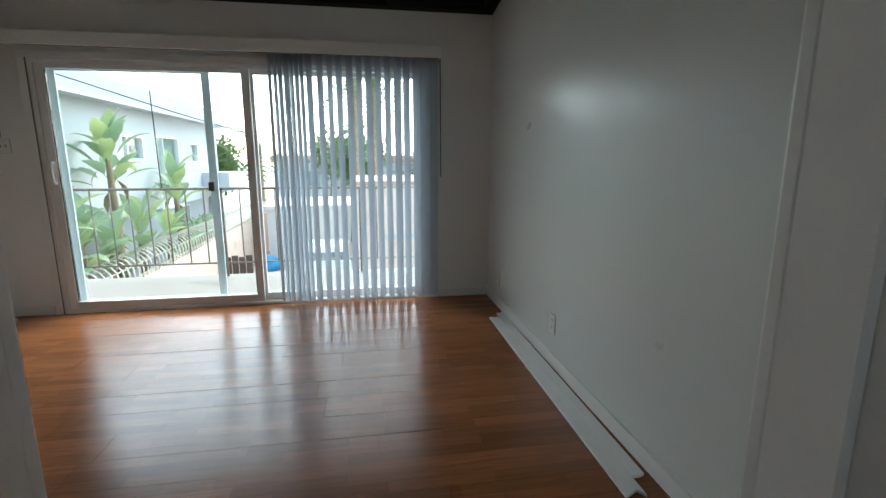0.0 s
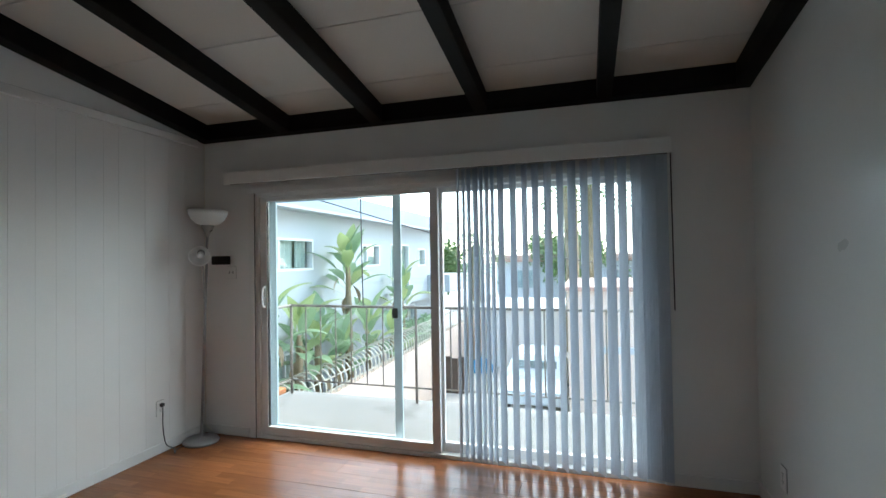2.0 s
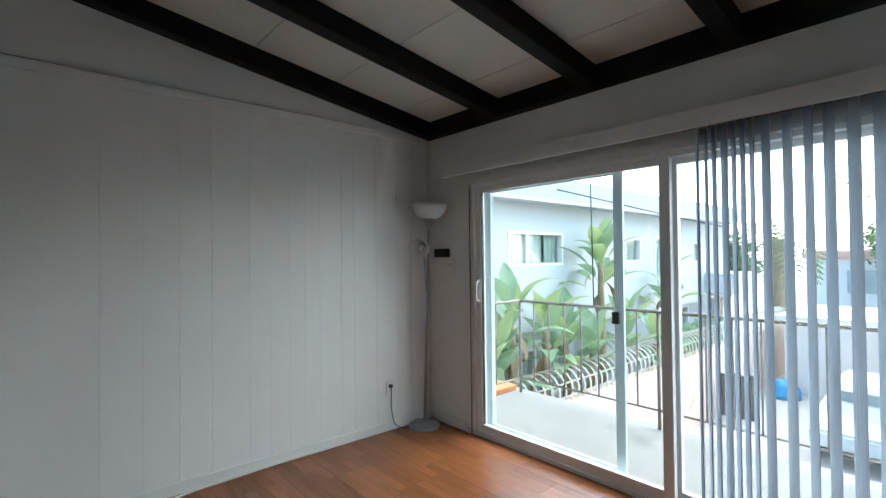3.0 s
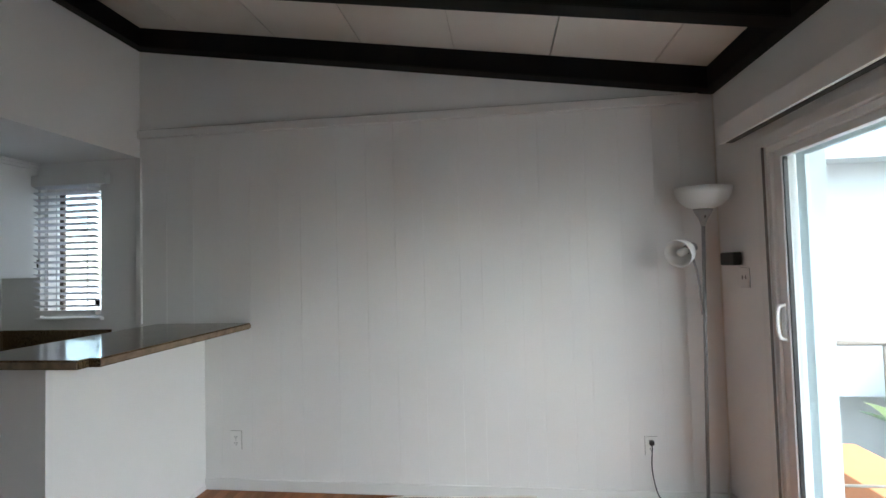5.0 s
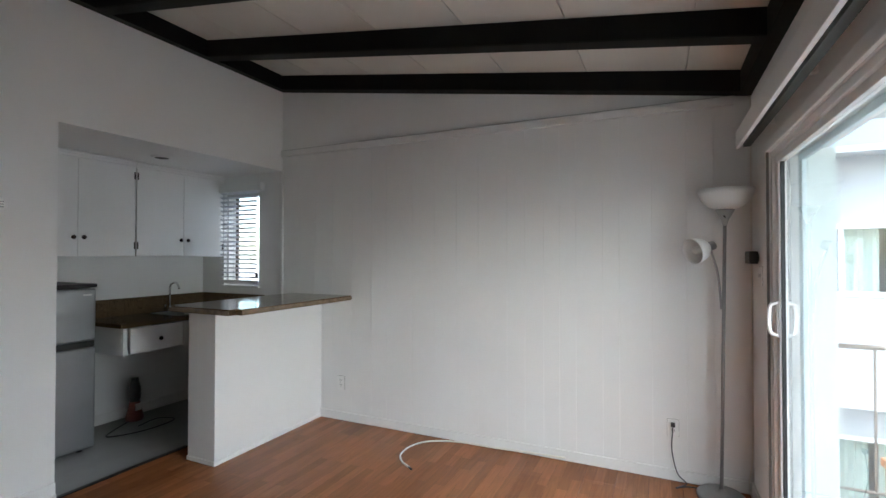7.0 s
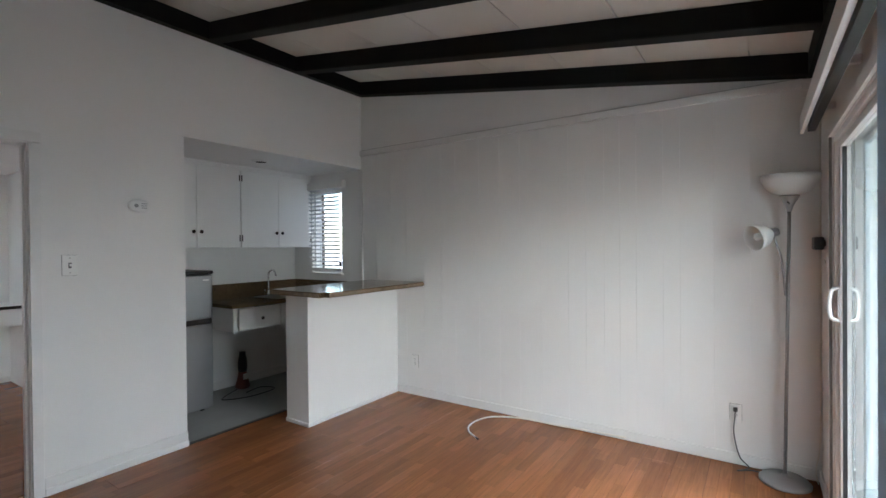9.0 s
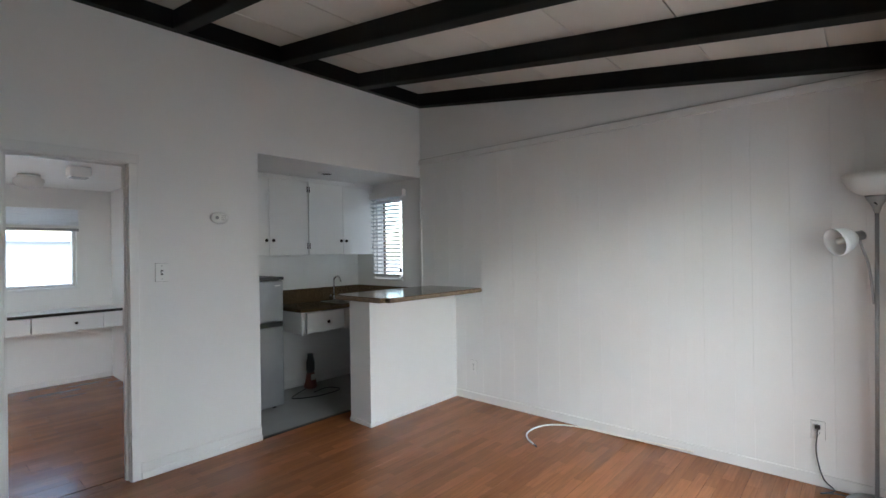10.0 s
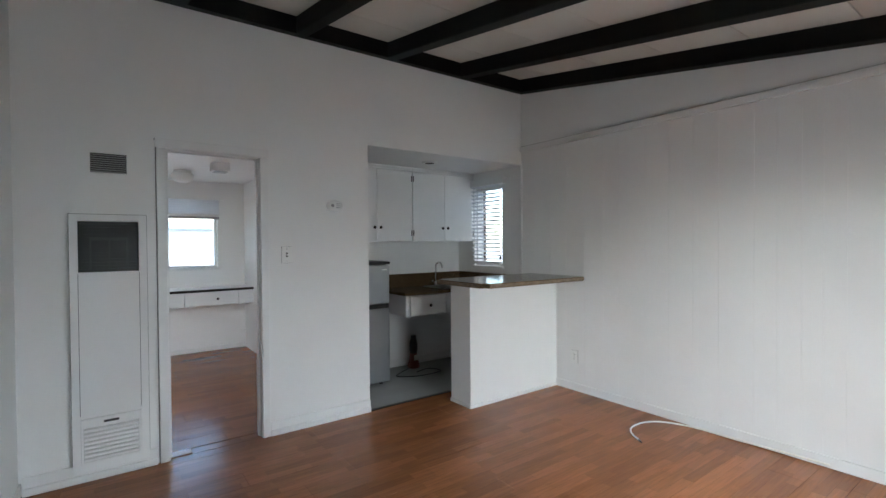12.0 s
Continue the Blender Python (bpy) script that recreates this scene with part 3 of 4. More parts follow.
# kitchen window with a slatted blind
kw = structure("window_2", boxes((-0.149, -0.03, -4.449, -4.42, 1.131, 2.029), (-0.149, -0.03, -4.01, -3.981, 1.131, 2.029),
               (-0.149, -0.03, -4.42, -4.01, 2.0, 2.029), (-0.149, -0.03, -4.42, -4.01, 1.131, 1.16)), TRIM, "small white kitchen window behind a blind", "window")
for z in (1.36, 1.57, 1.78):
    p = part("pane", boxes((-0.095, -0.089, -4.42, -4.01, z - 0.198 if z < 1.4 else z - 0.204, z)), GLASS, kw)
    p.visible_shadow = False
p = part("pane", boxes((-0.095, -0.089, -4.42, -4.01, 1.786, 1.998)), GLASS, kw)
p.visible_shadow = False
part("window_sill", boxes((-0.02, 0.03, -4.46, -3.96, 1.108, 1.128), bevel=0.004), TRIM, kw)
part("crank", boxes((-0.028, 0.0, -4.03, -4.015, 1.2, 1.25), bevel=0.003), DARKMETAL, kw)
part("dark_mullion", boxes((-0.12, -0.1, -4.40, -4.37, 1.16, 2.0)), WOODGATE, kw)


def slat_blind(origin, along, out, wide, top, bottom, pitch, tilt, label, stack=False):
    """Horizontal blind: valance, cords and slats; along is the slats' way, out points into the room."""
    o, a, n = Vector(origin), Vector(along), Vector(out)
    bl = thing("slatted_blind", o + Vector((0, 0, bottom)), label, "blind")

    def bar(u0, u1, d0, d1, z0, z1, tip=0.0):
        bm = bmesh.new()
        made = box(bm, u0, u1, d0, d1, z0, z1).verts
        mz, md = (z0 + z1) / 2, (d0 + d1) / 2
        for v in made:
            d, z = v.co.y - md, v.co.z - mz
            d, z = d * math.cos(tip) - z * math.sin(tip), d * math.sin(tip) + z * math.cos(tip)
            v.co = o + a * v.co.x + n * (md + d) + Vector((0, 0, mz + z))
        return bm
    part("valance", bar(-0.07, wide + 0.07, 0.008, 0.06, top, top + 0.07), WHITEPL, bl)
    z = top - 0.01
    while z > bottom + 0.01:
        part("slat", bar(0, wide, 0.012, 0.052, z - 0.0015, z + 0.0015, tilt), SLAT, bl)
        z -= pitch
    part("bottom_rail", bar(0, wide, 0.01, 0.054, bottom - 0.012, bottom + 0.02), SILVER if stack else WHITEPL, bl)
    if stack:
        part("slat_stack", bar(0, wide, 0.012, 0.052, bottom + 0.021, bottom + 0.05), WHITEPL, bl)
    for u in (0.08, wide - 0.08):
        part("cord", bar(u, u + 0.003, 0.03, 0.033, bottom, top), WHITEPL, bl)
    return bl


slat_blind((0.0, -4.455, 0), (0, 1, 0), (1, 0, 0), 0.48, 2.035, 1.16, 0.043, 0.4, "white slatted blind lowered over the kitchen window")

# ---- bedroom ----
bw = structure("window_3", frame_of(BX0 + 0.001, BX1 - 0.001, BB - 0.149, BB - 0.06, 1.088, 1.959, 0.03), TRIM, "white louvred bedroom window", "window")
for z in (1.2, 1.31, 1.42, 1.53, 1.64, 1.75, 1.86):
    p = part("pane", boxes((BX0 + 0.031, BX1 - 0.031, BB - 0.105, BB - 0.1, z - 0.08, z + 0.028)), GLASS, bw)
    p.visible_shadow = False
part("window_sill", boxes((BX0 - 0.02, BX1 + 0.02, BB + 0.001, BB + 0.04, 1.06, 1.086), bevel=0.004), TRIM, bw)
slat_blind((BX0 - 0.01, BB, 0), (1, 0, 0), (0, 1, 0), BX1 - BX0 + 0.02, 1.965, 1.73, 0.03, 0.75, "white slatted blind pulled half up in the bedroom", True)
desk = thing("built_in_desk", (2.9, -6.7, 0.64), "white built-in desk with a dark top edge", "desk")
part("desktop", boxes((1.982, 4.59, BB + 0.001, -6.5, 0.815, 0.845), bevel=0.003), WHITEPL, desk)
part("edge_band", boxes((1.982, 4.59, -6.499, -6.49, 0.813, 0.843)), DARKMETAL, desk)
part("apron", boxes((1.982, 4.59, BB + 0.002, -6.53, 0.64, 0.66), (1.982, 2.16, -6.529, -6.51, 0.64, 0.814), bevel=0.002), CAB, desk)
for x0 in (2.165, 2.775, 3.385):
    d = part("drawer", boxes((x0, x0 + 0.6, -6.529, -6.505, 0.645, 0.808), bevel=0.004), CAB, desk)
    part("knob", lathe([(0.006, 0), (0.006, 0.008), (0.015, 0.014), (0.015, 0.022), (0.001, 0.026)], (x0 + 0.24, -6.505, 0.723), (0, 1, 0), 14), DARKMETAL, d)
strip("baseboard", 1.982, 4.59, BB + 0.001, BB + 0.012, 0.001, 0.06, "low white bedroom baseboard", "baseboard")
cl = thing("ceiling_lamp", (2.83, -6.05, HK), "round white glass ceiling lamp, switched off", "ceiling light")
part("mount", lathe([(0.085, -0.001), (0.085, -0.03), (0.06, -0.035)], (2.83, -6.05, HK), cap=True), WHITEPL, cl)
part("shade", lathe([(0.11, -0.035), (0.115, -0.06), (0.1, -0.1), (0.05, -0.125), (0.001, -0.13)], (2.83, -6.05, HK)), FROST, cl)
sd = thing("ceiling_fixture", (2.6, -5.28, HK), "white boxy ceiling fixture above the bedroom", "ceiling fixture")
part("housing", boxes((2.52, 2.68, -5.36, -5.2, HK - 0.09, HK - 0.001), bevel=0.015), WHITEPL, sd)
part("grille", boxes((2.54, 2.66, -5.34, -5.22, HK - 0.097, HK - 0.0905), bevel=0.002), SILVER, sd)

# ---- fittings of the back wall ----
HX0, HX1, HY = 3.345, 3.724, -3.645
heater = thing("wall_heater", (3.54, D, 0.07), "tall white recessed gas wall heater with black grille", "heater")
for pname, x0, x1, z0, z1 in (("side_panel", HX0, 3.3868, 0.07, 1.577), ("side_panel", 3.6842, HX1, 0.07, 1.577), ("top_panel", 3.387, 3.684, 1.537, 1.577),
                              ("front_panel", 3.387, 3.684, 0.38, 1.236), ("bottom_panel", 3.387, 3.684, 0.07, 0.1105)):
    part(pname, boxes((x0, x1, D + 0.001, HY, z0, z1)), CAB, heater)
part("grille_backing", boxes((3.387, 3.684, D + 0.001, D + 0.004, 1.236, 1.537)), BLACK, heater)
for i in range(15):
    z = 1.246 + i * 0.0196
    part("grille_slat", boxes((3.388, 3.683, HY - 0.02, HY - 0.005, z, z + 0.009)), BLACK, heater)
part("grille_frame", boxes((3.44, 3.63, HY - 0.0045, HY - 0.001, 1.425, 1.44), (3.44, 3.45, HY - 0.0045, HY - 0.001, 1.25, 1.425), (3.62, 3.63, HY - 0.0045, HY - 0.001, 1.25, 1.425),
     (3.53, 3.537, HY - 0.0045, HY - 0.001, 1.25, 1.425)), GREYMETAL, heater, "dark grey inner frame")
for x in (3.386, 3.685):
    part("seam", boxes((x - 0.0012, x + 0.0012, HY + 0.0002, HY + 0.001, 0.4, 1.23)), DARKMETAL, heater)
louvre = part("access_door", boxes((3.388, 3.40, HY - 0.0155, HY + 0.003, 0.112, 0.378),
              (3.671, 3.683, HY - 0.0155, HY + 0.003, 0.112, 0.378), (3.40, 3.671, HY - 0.0155, HY + 0.003, 0.325, 0.378), (3.40, 3.671, HY - 0.0155, HY + 0.003, 0.112, 0.125)), CAB, heater)
for i in range(8):
    z = 0.128 + i * 0.0245
    bm = boxes((3.401, 3.67, HY - 0.014, HY + 0.004, z, z + 0.012))
    for v in bm.verts:
        if v.co.y < HY - 0.005:
            v.co.z += 0.009
    part("louvre_slat", bm, CAB, louvre)
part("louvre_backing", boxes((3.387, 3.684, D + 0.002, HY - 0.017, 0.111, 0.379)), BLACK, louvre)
part("finger_slot", boxes((3.50, 3.575, HY + 0.0032, HY + 0.005, 0.343, 0.357), bevel=0.0006), BLACK, louvre)

# slightly larger dark sheet, a painted shadow outline round the heater
part("wall_gap", boxes((HX0 - 0.005, HX1 + 0.004, D + 0.0003, D + 0.0009, 0.066, 1.582)), DARK_LINE, heater)

vent = thing("wall_vent", (3.53, D, 1.82), "small white wall vent with dark louvres", "vent")
part("frame", boxes((3.43, 3.63, D + 0.001, D + 0.01, 1.945, 1.96), (3.43, 3.63, D + 0.001, D + 0.01, 1.818, 1.83), (3.43, 3.44, D + 0.001, D + 0.01, 1.83, 1.945),
     (3.62, 3.63, D + 0.001, D + 0.01, 1.83, 1.945)), WHITEPL, vent)
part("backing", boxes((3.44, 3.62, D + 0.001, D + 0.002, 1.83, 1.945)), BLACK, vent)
for i in range(9):
    z = 1.833 + i * 0.0126
    part("slat", boxes((3.4405, 3.6195, D + 0.003, D + 0.009, z, z + 0.005)), SILVER, vent)

det = thing("wall_detector", (2.09, D, 1.69), "white oval carbon monoxide detector on the wall", "detector")
bm = lathe([(0.058, 0.001), (0.0635, 0.006), (0.0635, 0.024), (0.058, 0.031), (0.03, 0.033), (0.001, 0.033)], (2.0915, D, 1.69), (0, 1, 0), 40)
for v in bm.verts:
    v.co.z = 1.69 + (v.co.z - 1.69) * 0.66
part("housing", bm, WHITEPL, det)
part("button", lathe([(0.012, 0), (0.012, 0.003), (0.001, 0.004)], (2.115, D + 0.0335, 1.69), (0, 1, 0), 16), SILVER, det)
part("grille", boxes((2.05, 2.085, D + 0.0335, D + 0.0348, 1.674, 1.679), (2.05, 2.085, D + 0.0335, D + 0.0348, 1.688, 1.693), (2.05, 2.085, D + 0.0335, D + 0.0348, 1.702, 1.707)), SILVER, det)


def plate(name, x, y, z, wide, high, normal, label, category, holes):
    """A cover plate on a wall; holes are (across, up, wide, high) dark openings."""
    n = Vector(normal)
    a = Vector((0, 0, 1)).cross(n)
    o = Vector((x, y, z))
    pl = thing(name, o, label, category)

    def slab(u, w, du, dw, d0, d1, bevel=0.0):
        bm = boxes((u - du / 2, u + du / 2, d0, d1, w - dw / 2, w + dw / 2), bevel=bevel)
        for v in bm.verts:
            v.co = o + a * v.co.x + n * v.co.y + Vector((0, 0, v.co.z))
        return bm
    # thin dark rim showing round the cover
    part("dirt_line", slab(0, 0, wide + 0.0025, high + 0.0025, 0.0004, 0.0012), DARK_LINE, pl)
    part("cover", slab(0, 0, wide, high, 0.0014, 0.007, 0.002), WHITEPL, pl)
    for w in (high * 0.36, -high * 0.36) if "toggle" in label else (0.0,):
        part("screw", slab(0, w, 0.006, 0.006, 0.0068, 0.0078, 0.001), SILVER, pl)
    for u, w, du, dw in holes:
        part("slot", slab(u, w, du, dw, 0.0072, 0.0082), BLACK, pl)
    return pl


SOCKET = [(-0.007, 0.024, 0.003, 0.01), (0.007, 0.024, 0.003, 0.01), (0, 0.012, 0.005, 0.005), (-0.007, -0.016, 0.003, 0.01), (0.007, -0.016, 0.003, 0.01), (0, -0.028, 0.005, 0.005)]
sw = plate("light_switch", 2.465, D, 1.314, 0.075, 0.12, (0, 1, 0), "white toggle light switch on the wall", "switch", [(0, 0, 0.015, 0.032)])
part("toggle", boxes((2.46, 2.47, D + 0.0085, D + 0.018, 1.308, 1.322), bevel=0.002), WHITEPL, sw)
plate("wall_socket", 0.0, -3.01, 0.318, 0.073, 0.118, (1, 0, 0), "white double socket near the breakfast bar", "socket", SOCKET)
plate("wall_socket", 0.0, -0.432, 0.33, 0.066, 0.105, (1, 0, 0), "white double socket with a lamp plug in it", "socket", SOCKET[3:])
plate("wall_socket", W, -1.51, 0.255, 0.073, 0.118, (-1, 0, 0), "white double socket in the glossy wall", "socket", SOCKET)
plate("wall_socket", W, -0.345, 0.25, 0.073, 0.118, (-1, 0, 0), "white double socket near the window corner", "socket", SOCKET)
plate("wall_plate", 0.27, 0.0, 1.308, 0.09, 0.1, (0, -1, 0), "white double switch plate beside the sliding door", "switch", [(-0.018, 0, 0.006, 0.02), (0.018, 0, 0.006, 0.02)])
spk = thing("wall_speaker", (0.195, 0, 1.43), "small black box fixed to the wall", "speaker")
part("housing", boxes((0.118, 0.272, -0.055, -0.012, 1.372, 1.442), bevel=0.008), BLACK, spk)
part("bracket", boxes((0.17, 0.22, -0.012, -0.001, 1.39, 1.425)), DARKMETAL, spk)

# ---- floor lamp in the corner ----
LX, LY = 0.13, -0.182
lamp = thing("floor_lamp", (LX, LY, 0.001), "silver torchiere floor lamp with white bowl and reading arm", "floor lamp")
part("base", lathe([(0.001, 0.0), (0.128, 0.0), (0.13, 0.012), (0.118, 0.024), (0.04, 0.034), (0.016, 0.045), (0.012, 0.06)], (LX, LY, 0.0015), seg=40), SILVER, lamp)
part("pole", tube([(LX, LY, 0.05), (LX, LY, 1.65)], 0.0095, 12), SILVER, lamp)
part("neck", lathe([(0.011, 1.61), (0.02, 1.645), (0.045, 1.69), (0.05, 1.705)], (LX, LY, 0), seg=24, cap=True), SILVER, lamp)
part("bowl", lathe([(0.045, 1.706), (0.085, 1.719), (0.12, 1.752), (0.139, 1.792), (0.145, 1.825), (0.141, 1.825), (0.135, 1.792), (0.116, 1.755), (0.083, 1.724), (0.045, 1.712)], (LX, LY, 0), seg=48), FROST, lamp, "white frosted bowl shade")
part("switch_knob", tube([(LX + 0.02, LY, 1.655), (LX + 0.055, LY - 0.01, 1.665)], 0.004, 6), BLACK, lamp)
HXY = Vector((LX + 0.02, LY - 0.075, 1.49))
part("reading_arm", tube(smooth_line([(LX, LY - 0.012, 1.12), (LX - 0.002, LY - 0.02, 1.22), (LX + 0.004, LY - 0.035, 1.34), (LX + 0.012, LY - 0.06, 1.43), HXY]), 0.0065, 8), SILVER, lamp)
aim = Vector((0.6, -0.75, -0.25)).normalized()
rs = part("reading_shade", lathe([(0.024, 0.015), (0.04, 0.03), (0.062, 0.06), (0.074, 0.1), (0.077, 0.125), (0.073, 0.125), (0.07, 0.1), (0.058, 0.062), (0.036, 0.034)], HXY, aim, 32), FROST, lamp, "white reading shade")
part("socket", lathe([(0.012, -0.03), (0.026, -0.022), (0.028, 0.03), (0.02, 0.05)], HXY, aim, 20, True), SILVER, rs)
part("bulb", lathe([(0.016, 0.05), (0.02, 0.055), (0.019, 0.08), (0.021, 0.085), (0.02, 0.105), (0.008, 0.118)], HXY, aim, 16, True), WHITEPL, rs)
lamp.scale = (1, 1, 0.988)
lamp.rotation_euler = (radians(-0.8), radians(1.8), 0)
cord = thing("power_cord", (0.06, -0.4, 0.002), "black lamp cord plugged into the wall socket", "cord")
part("wire", tube(smooth_line([(LX - 0.01, LY - 0.05, 0.02), (0.07, -0.34, 0.006), (0.12, -0.42, 0.006), (0.05, -0.36, 0.012), (0.03, -0.41, 0.06), (0.035, -0.44, 0.2), (0.03, -0.435, 0.31), (0.022, -0.432, 0.352)]), 0.0035, 6), BLACK, cord)
part("plug", boxes((0.0085, 0.032, -0.445, -0.42, 0.34, 0.365), bevel=0.004), BLACK, cord)
cable = tagged(part("wall_cable", tube(smooth_line([(0.008, -0.006, 2.38), (0.0085, -0.007, 1.6), (0.007, -0.006, 0.9), (0.008, -0.009, 0.25), (0.03, -0.03, 0.08), (0.1, -0.025, 0.02)], 8), 0.0035, 6), CREAM), "thin cream cable running down the corner", "cable")

# loose cable on the laminate
tagged(part("loose_cable", tube(smooth_line([(0.56, -2.03, 0.006), (0.5, -2.12, 0.007), (0.4, -2.18, 0.007), (0.25, -2.18, 0.007), (0.12, -2.1, 0.007), (0.04, -1.9, 0.008), (0.03, -1.6, 0.01),
       (0.024, -1.3, 0.02), (0.022, -1.1, 0.025)]), 0.006, 8), CREAM), "loose white coaxial cable lying on the laminate", "cable")
tagged(part("cable_connector", tube([(0.585, -1.995, 0.0068), (0.561, -2.028, 0.0068)], 0.0065, 8), DARKMETAL), "metal plug at the end of the cable", "connector")

# loose baseboards by the glossy wall
def loose_board(near_l, near_r, far_r, far_l, notch, label):
    """A board on the floor by its four corners, with a mitred, chipped end."""
    bm = bmesh.new()
    tip = Vector(near_l).lerp(Vector(near_r), 0.7) + Vector((0, notch))
    flat = [Vector(near_l), Vector(tip), Vector(near_r), Vector(far_r), Vector(far_l)]
    low = [bm.verts.new((p.x, p.y, 0.001)) for p in flat]
    high = [bm.verts.new((p.x, p.y, 0.013)) for p in flat]
    k = len(flat)
    bm.faces.new(low[::-1])
    top = bm.faces.new(high)
    for i in range(k):
        bm.faces.new((low[i], low[(i + 1) % k], high[(i + 1) % k], high[i]))
    bmesh.ops.bevel(bm, geom=list(top.edges), offset=0.002, segments=2, affect="EDGES")
    return tagged(part("loose_baseboard", bm, TRIM), label, "board", "loose boards")


loose_board((3.788, -2.645), (3.868, -2.648), (3.884, -0.66), (3.808, -0.657), 0.03, "loose white baseboard length lying on the laminate")
loose_board((3.8705, -2.547), (3.926, -2.537), (3.944, -0.555), (3.8865, -0.57), -0.006, "loose white baseboard length lying beside the wall")

# ---- balcony ----
structure("balcony_floor", boxes((-0.1, 4.3, OUT + 0.001, 1.32, -0.16, -0.03)), CONCRETE, "worn pale concrete balcony floor", "balcony")
structure("balcony_soffit", boxes((-0.6, 4.6, OUT + 0.001, 1.2, 2.3, 2.42)), STUCCO, "pale eave over the balcony", "eave")
railing = thing("balcony_railing", (2.0, 1.22, -0.03), "thin brown metal balcony railing", "railing")
for a, b in (((-0.02, 1.22), (4.25, 1.22)), ((-0.02, 0.26), (-0.02, 1.22))):
    part("top_rail", tube([(*a, 0.912), (*b, 0.912)], 0.014, 8), RAIL, railing)
    part("bottom_rail", tube([(*a, 0.12), (*b, 0.12)], 0.009, 8), RAIL, railing)
for i in range(24):
    x = -0.02 + i * 0.178
    thick = i % 8 == 0
    part("post" if thick else "baluster", tube([(x, 1.22, -0.029 if thick else 0.12), (x, 1.22, 0.9)], 0.014 if thick else 0.0075, 8), RAIL, railing)
for y in (0.3, 0.57, 0.85):
    part("baluster", tube([(-0.02, y, 0.12), (-0.02, y, 0.9)], 0.0075, 8), RAIL, railing)
planter = thing("planter_box", (-0.58, 1.2, -0.3), "orange terracotta planter hung beside the balcony", "planter")
part("trough", boxes((-0.98, -0.18, 0.92, 1.3, -0.3, -0.06), bevel=0.01), TERRA, planter)
part("rim", boxes((-1.0, -0.16, 0.9, 1.32, -0.059, 0.0), bevel=0.01), TERRA, planter)
for y in (1.0, 1.2):
    part("bracket", boxes((-0.9, -0.101, y, y + 0.03, -0.33, -0.301), (-0.13, -0.101, y, y + 0.03, -0.3, -0.05)), RAIL, planter)
tagged(part("hanging_cable", tube([(0.83, 1.19, 2.3), (0.835, 1.215, 0.92)], 0.006, 6), BLACK), "black cable hanging from the eave", "cable")
tagged(part("overhead_wire", tube(smooth_line([(-2.4, 5.0, 2.7), (0.5, 7.5, 1.75), (5, 11, 0.9)]), 0.012, 6), BLACK), "thin black sagging overhead wire", "wire")

# ---- outside ----
GZ = -2.9
structure("ground", boxes((-200, 200, -200, 300, GZ - 0.2, GZ)), PAVING, "pale concrete driveway and yard", "ground")
NX = -2.75
house = thing("neighbour_house", (NX - 3, 8, GZ), "two-storey white stucco house with a blue-grey fascia", "house")
holes = [(-1.2, 0.2, 1.03, 1.78), (0.85, 1.85, 1.0, 1.74), (4.19, 5.97, 1.17, 1.85), (8.35, 9.5, 1.18, 1.8), (12.8, 13.6, 1.1, 1.74), (10.3, 11.9, -0.2, 1.86),
         (0.7, 1.95, -1.9, -0.52), (5.0, 6.6, -1.7, -0.6), (12.6, 13.5, -1.2, -0.3)]
LOWER = -0.13                # underside of the jutting upper storey
bm = bmesh.new()
ys = sorted({-6.0, 15.8, *[h[0] for h in holes], *[h[1] for h in holes]})
for a, b in zip(ys, ys[1:]):
    cuts = sorted((h[2], h[3]) for h in holes if h[0] <= a and h[1] >= b)
    z, pieces = GZ, []
    for c0, c1 in cuts:
        pieces.append((z, c0))
        z = c1
    pieces.append((z, 2.42))
    for z0, z1 in pieces:
        if z0 < LOWER:
            box(bm, NX - 0.6, NX - 0.4, a, b, z0, min(z1, LOWER))
        if z1 > LOWER:
            box(bm, NX - 0.2, NX, a, b, max(z0, LOWER), z1)
box(bm, NX - 0.6, NX - 0.2, -6, 15.6, LOWER, LOWER + 0.1)
box(bm, NX - 6, NX - 0.2, 15.6, 15.8, GZ, 2.42)
part("wall", bm, STUCCO, house)
part("inner_wall", boxes((NX - 1.6, NX - 1.5, -6, 15.6, GZ, 2.42)), STUCCO, house)
roof = part("roof", boxes((NX - 6.5, NX + 0.45, -6.5, 16.4, 2.42, 2.5)), STUCCO, house)
part("fascia", boxes((NX + 0.451, NX + 0.48, -6.5, 16.4, 2.4, 2.88)), FASCIA, roof)
part("gutter", boxes((NX + 0.481, NX + 0.53, -6.5, 16.4, 2.38, 2.44), bevel=0.01), STUCCO, roof)
def curtain(x, y0, y1, z0, z1):
    """A folded cloth hanging behind a pane."""
    bm = bmesh.new()
    n = max(8, int((y1 - y0) / 0.03))
    rows = [[bm.verts.new((x + 0.025 * math.sin(i * 1.3) + d, y0 + (y1 - y0) * i / n, z)) for i in range(n + 1)] for d, z in ((0, z0), (0, z1), (-0.004, z1), (-0.004, z0))]
    for p, q in zip(rows, rows[1:] + rows[:1]):
        for i in range(n):
            bm.faces.new((p[i], p[i + 1], q[i + 1], q[i]))
    return bm


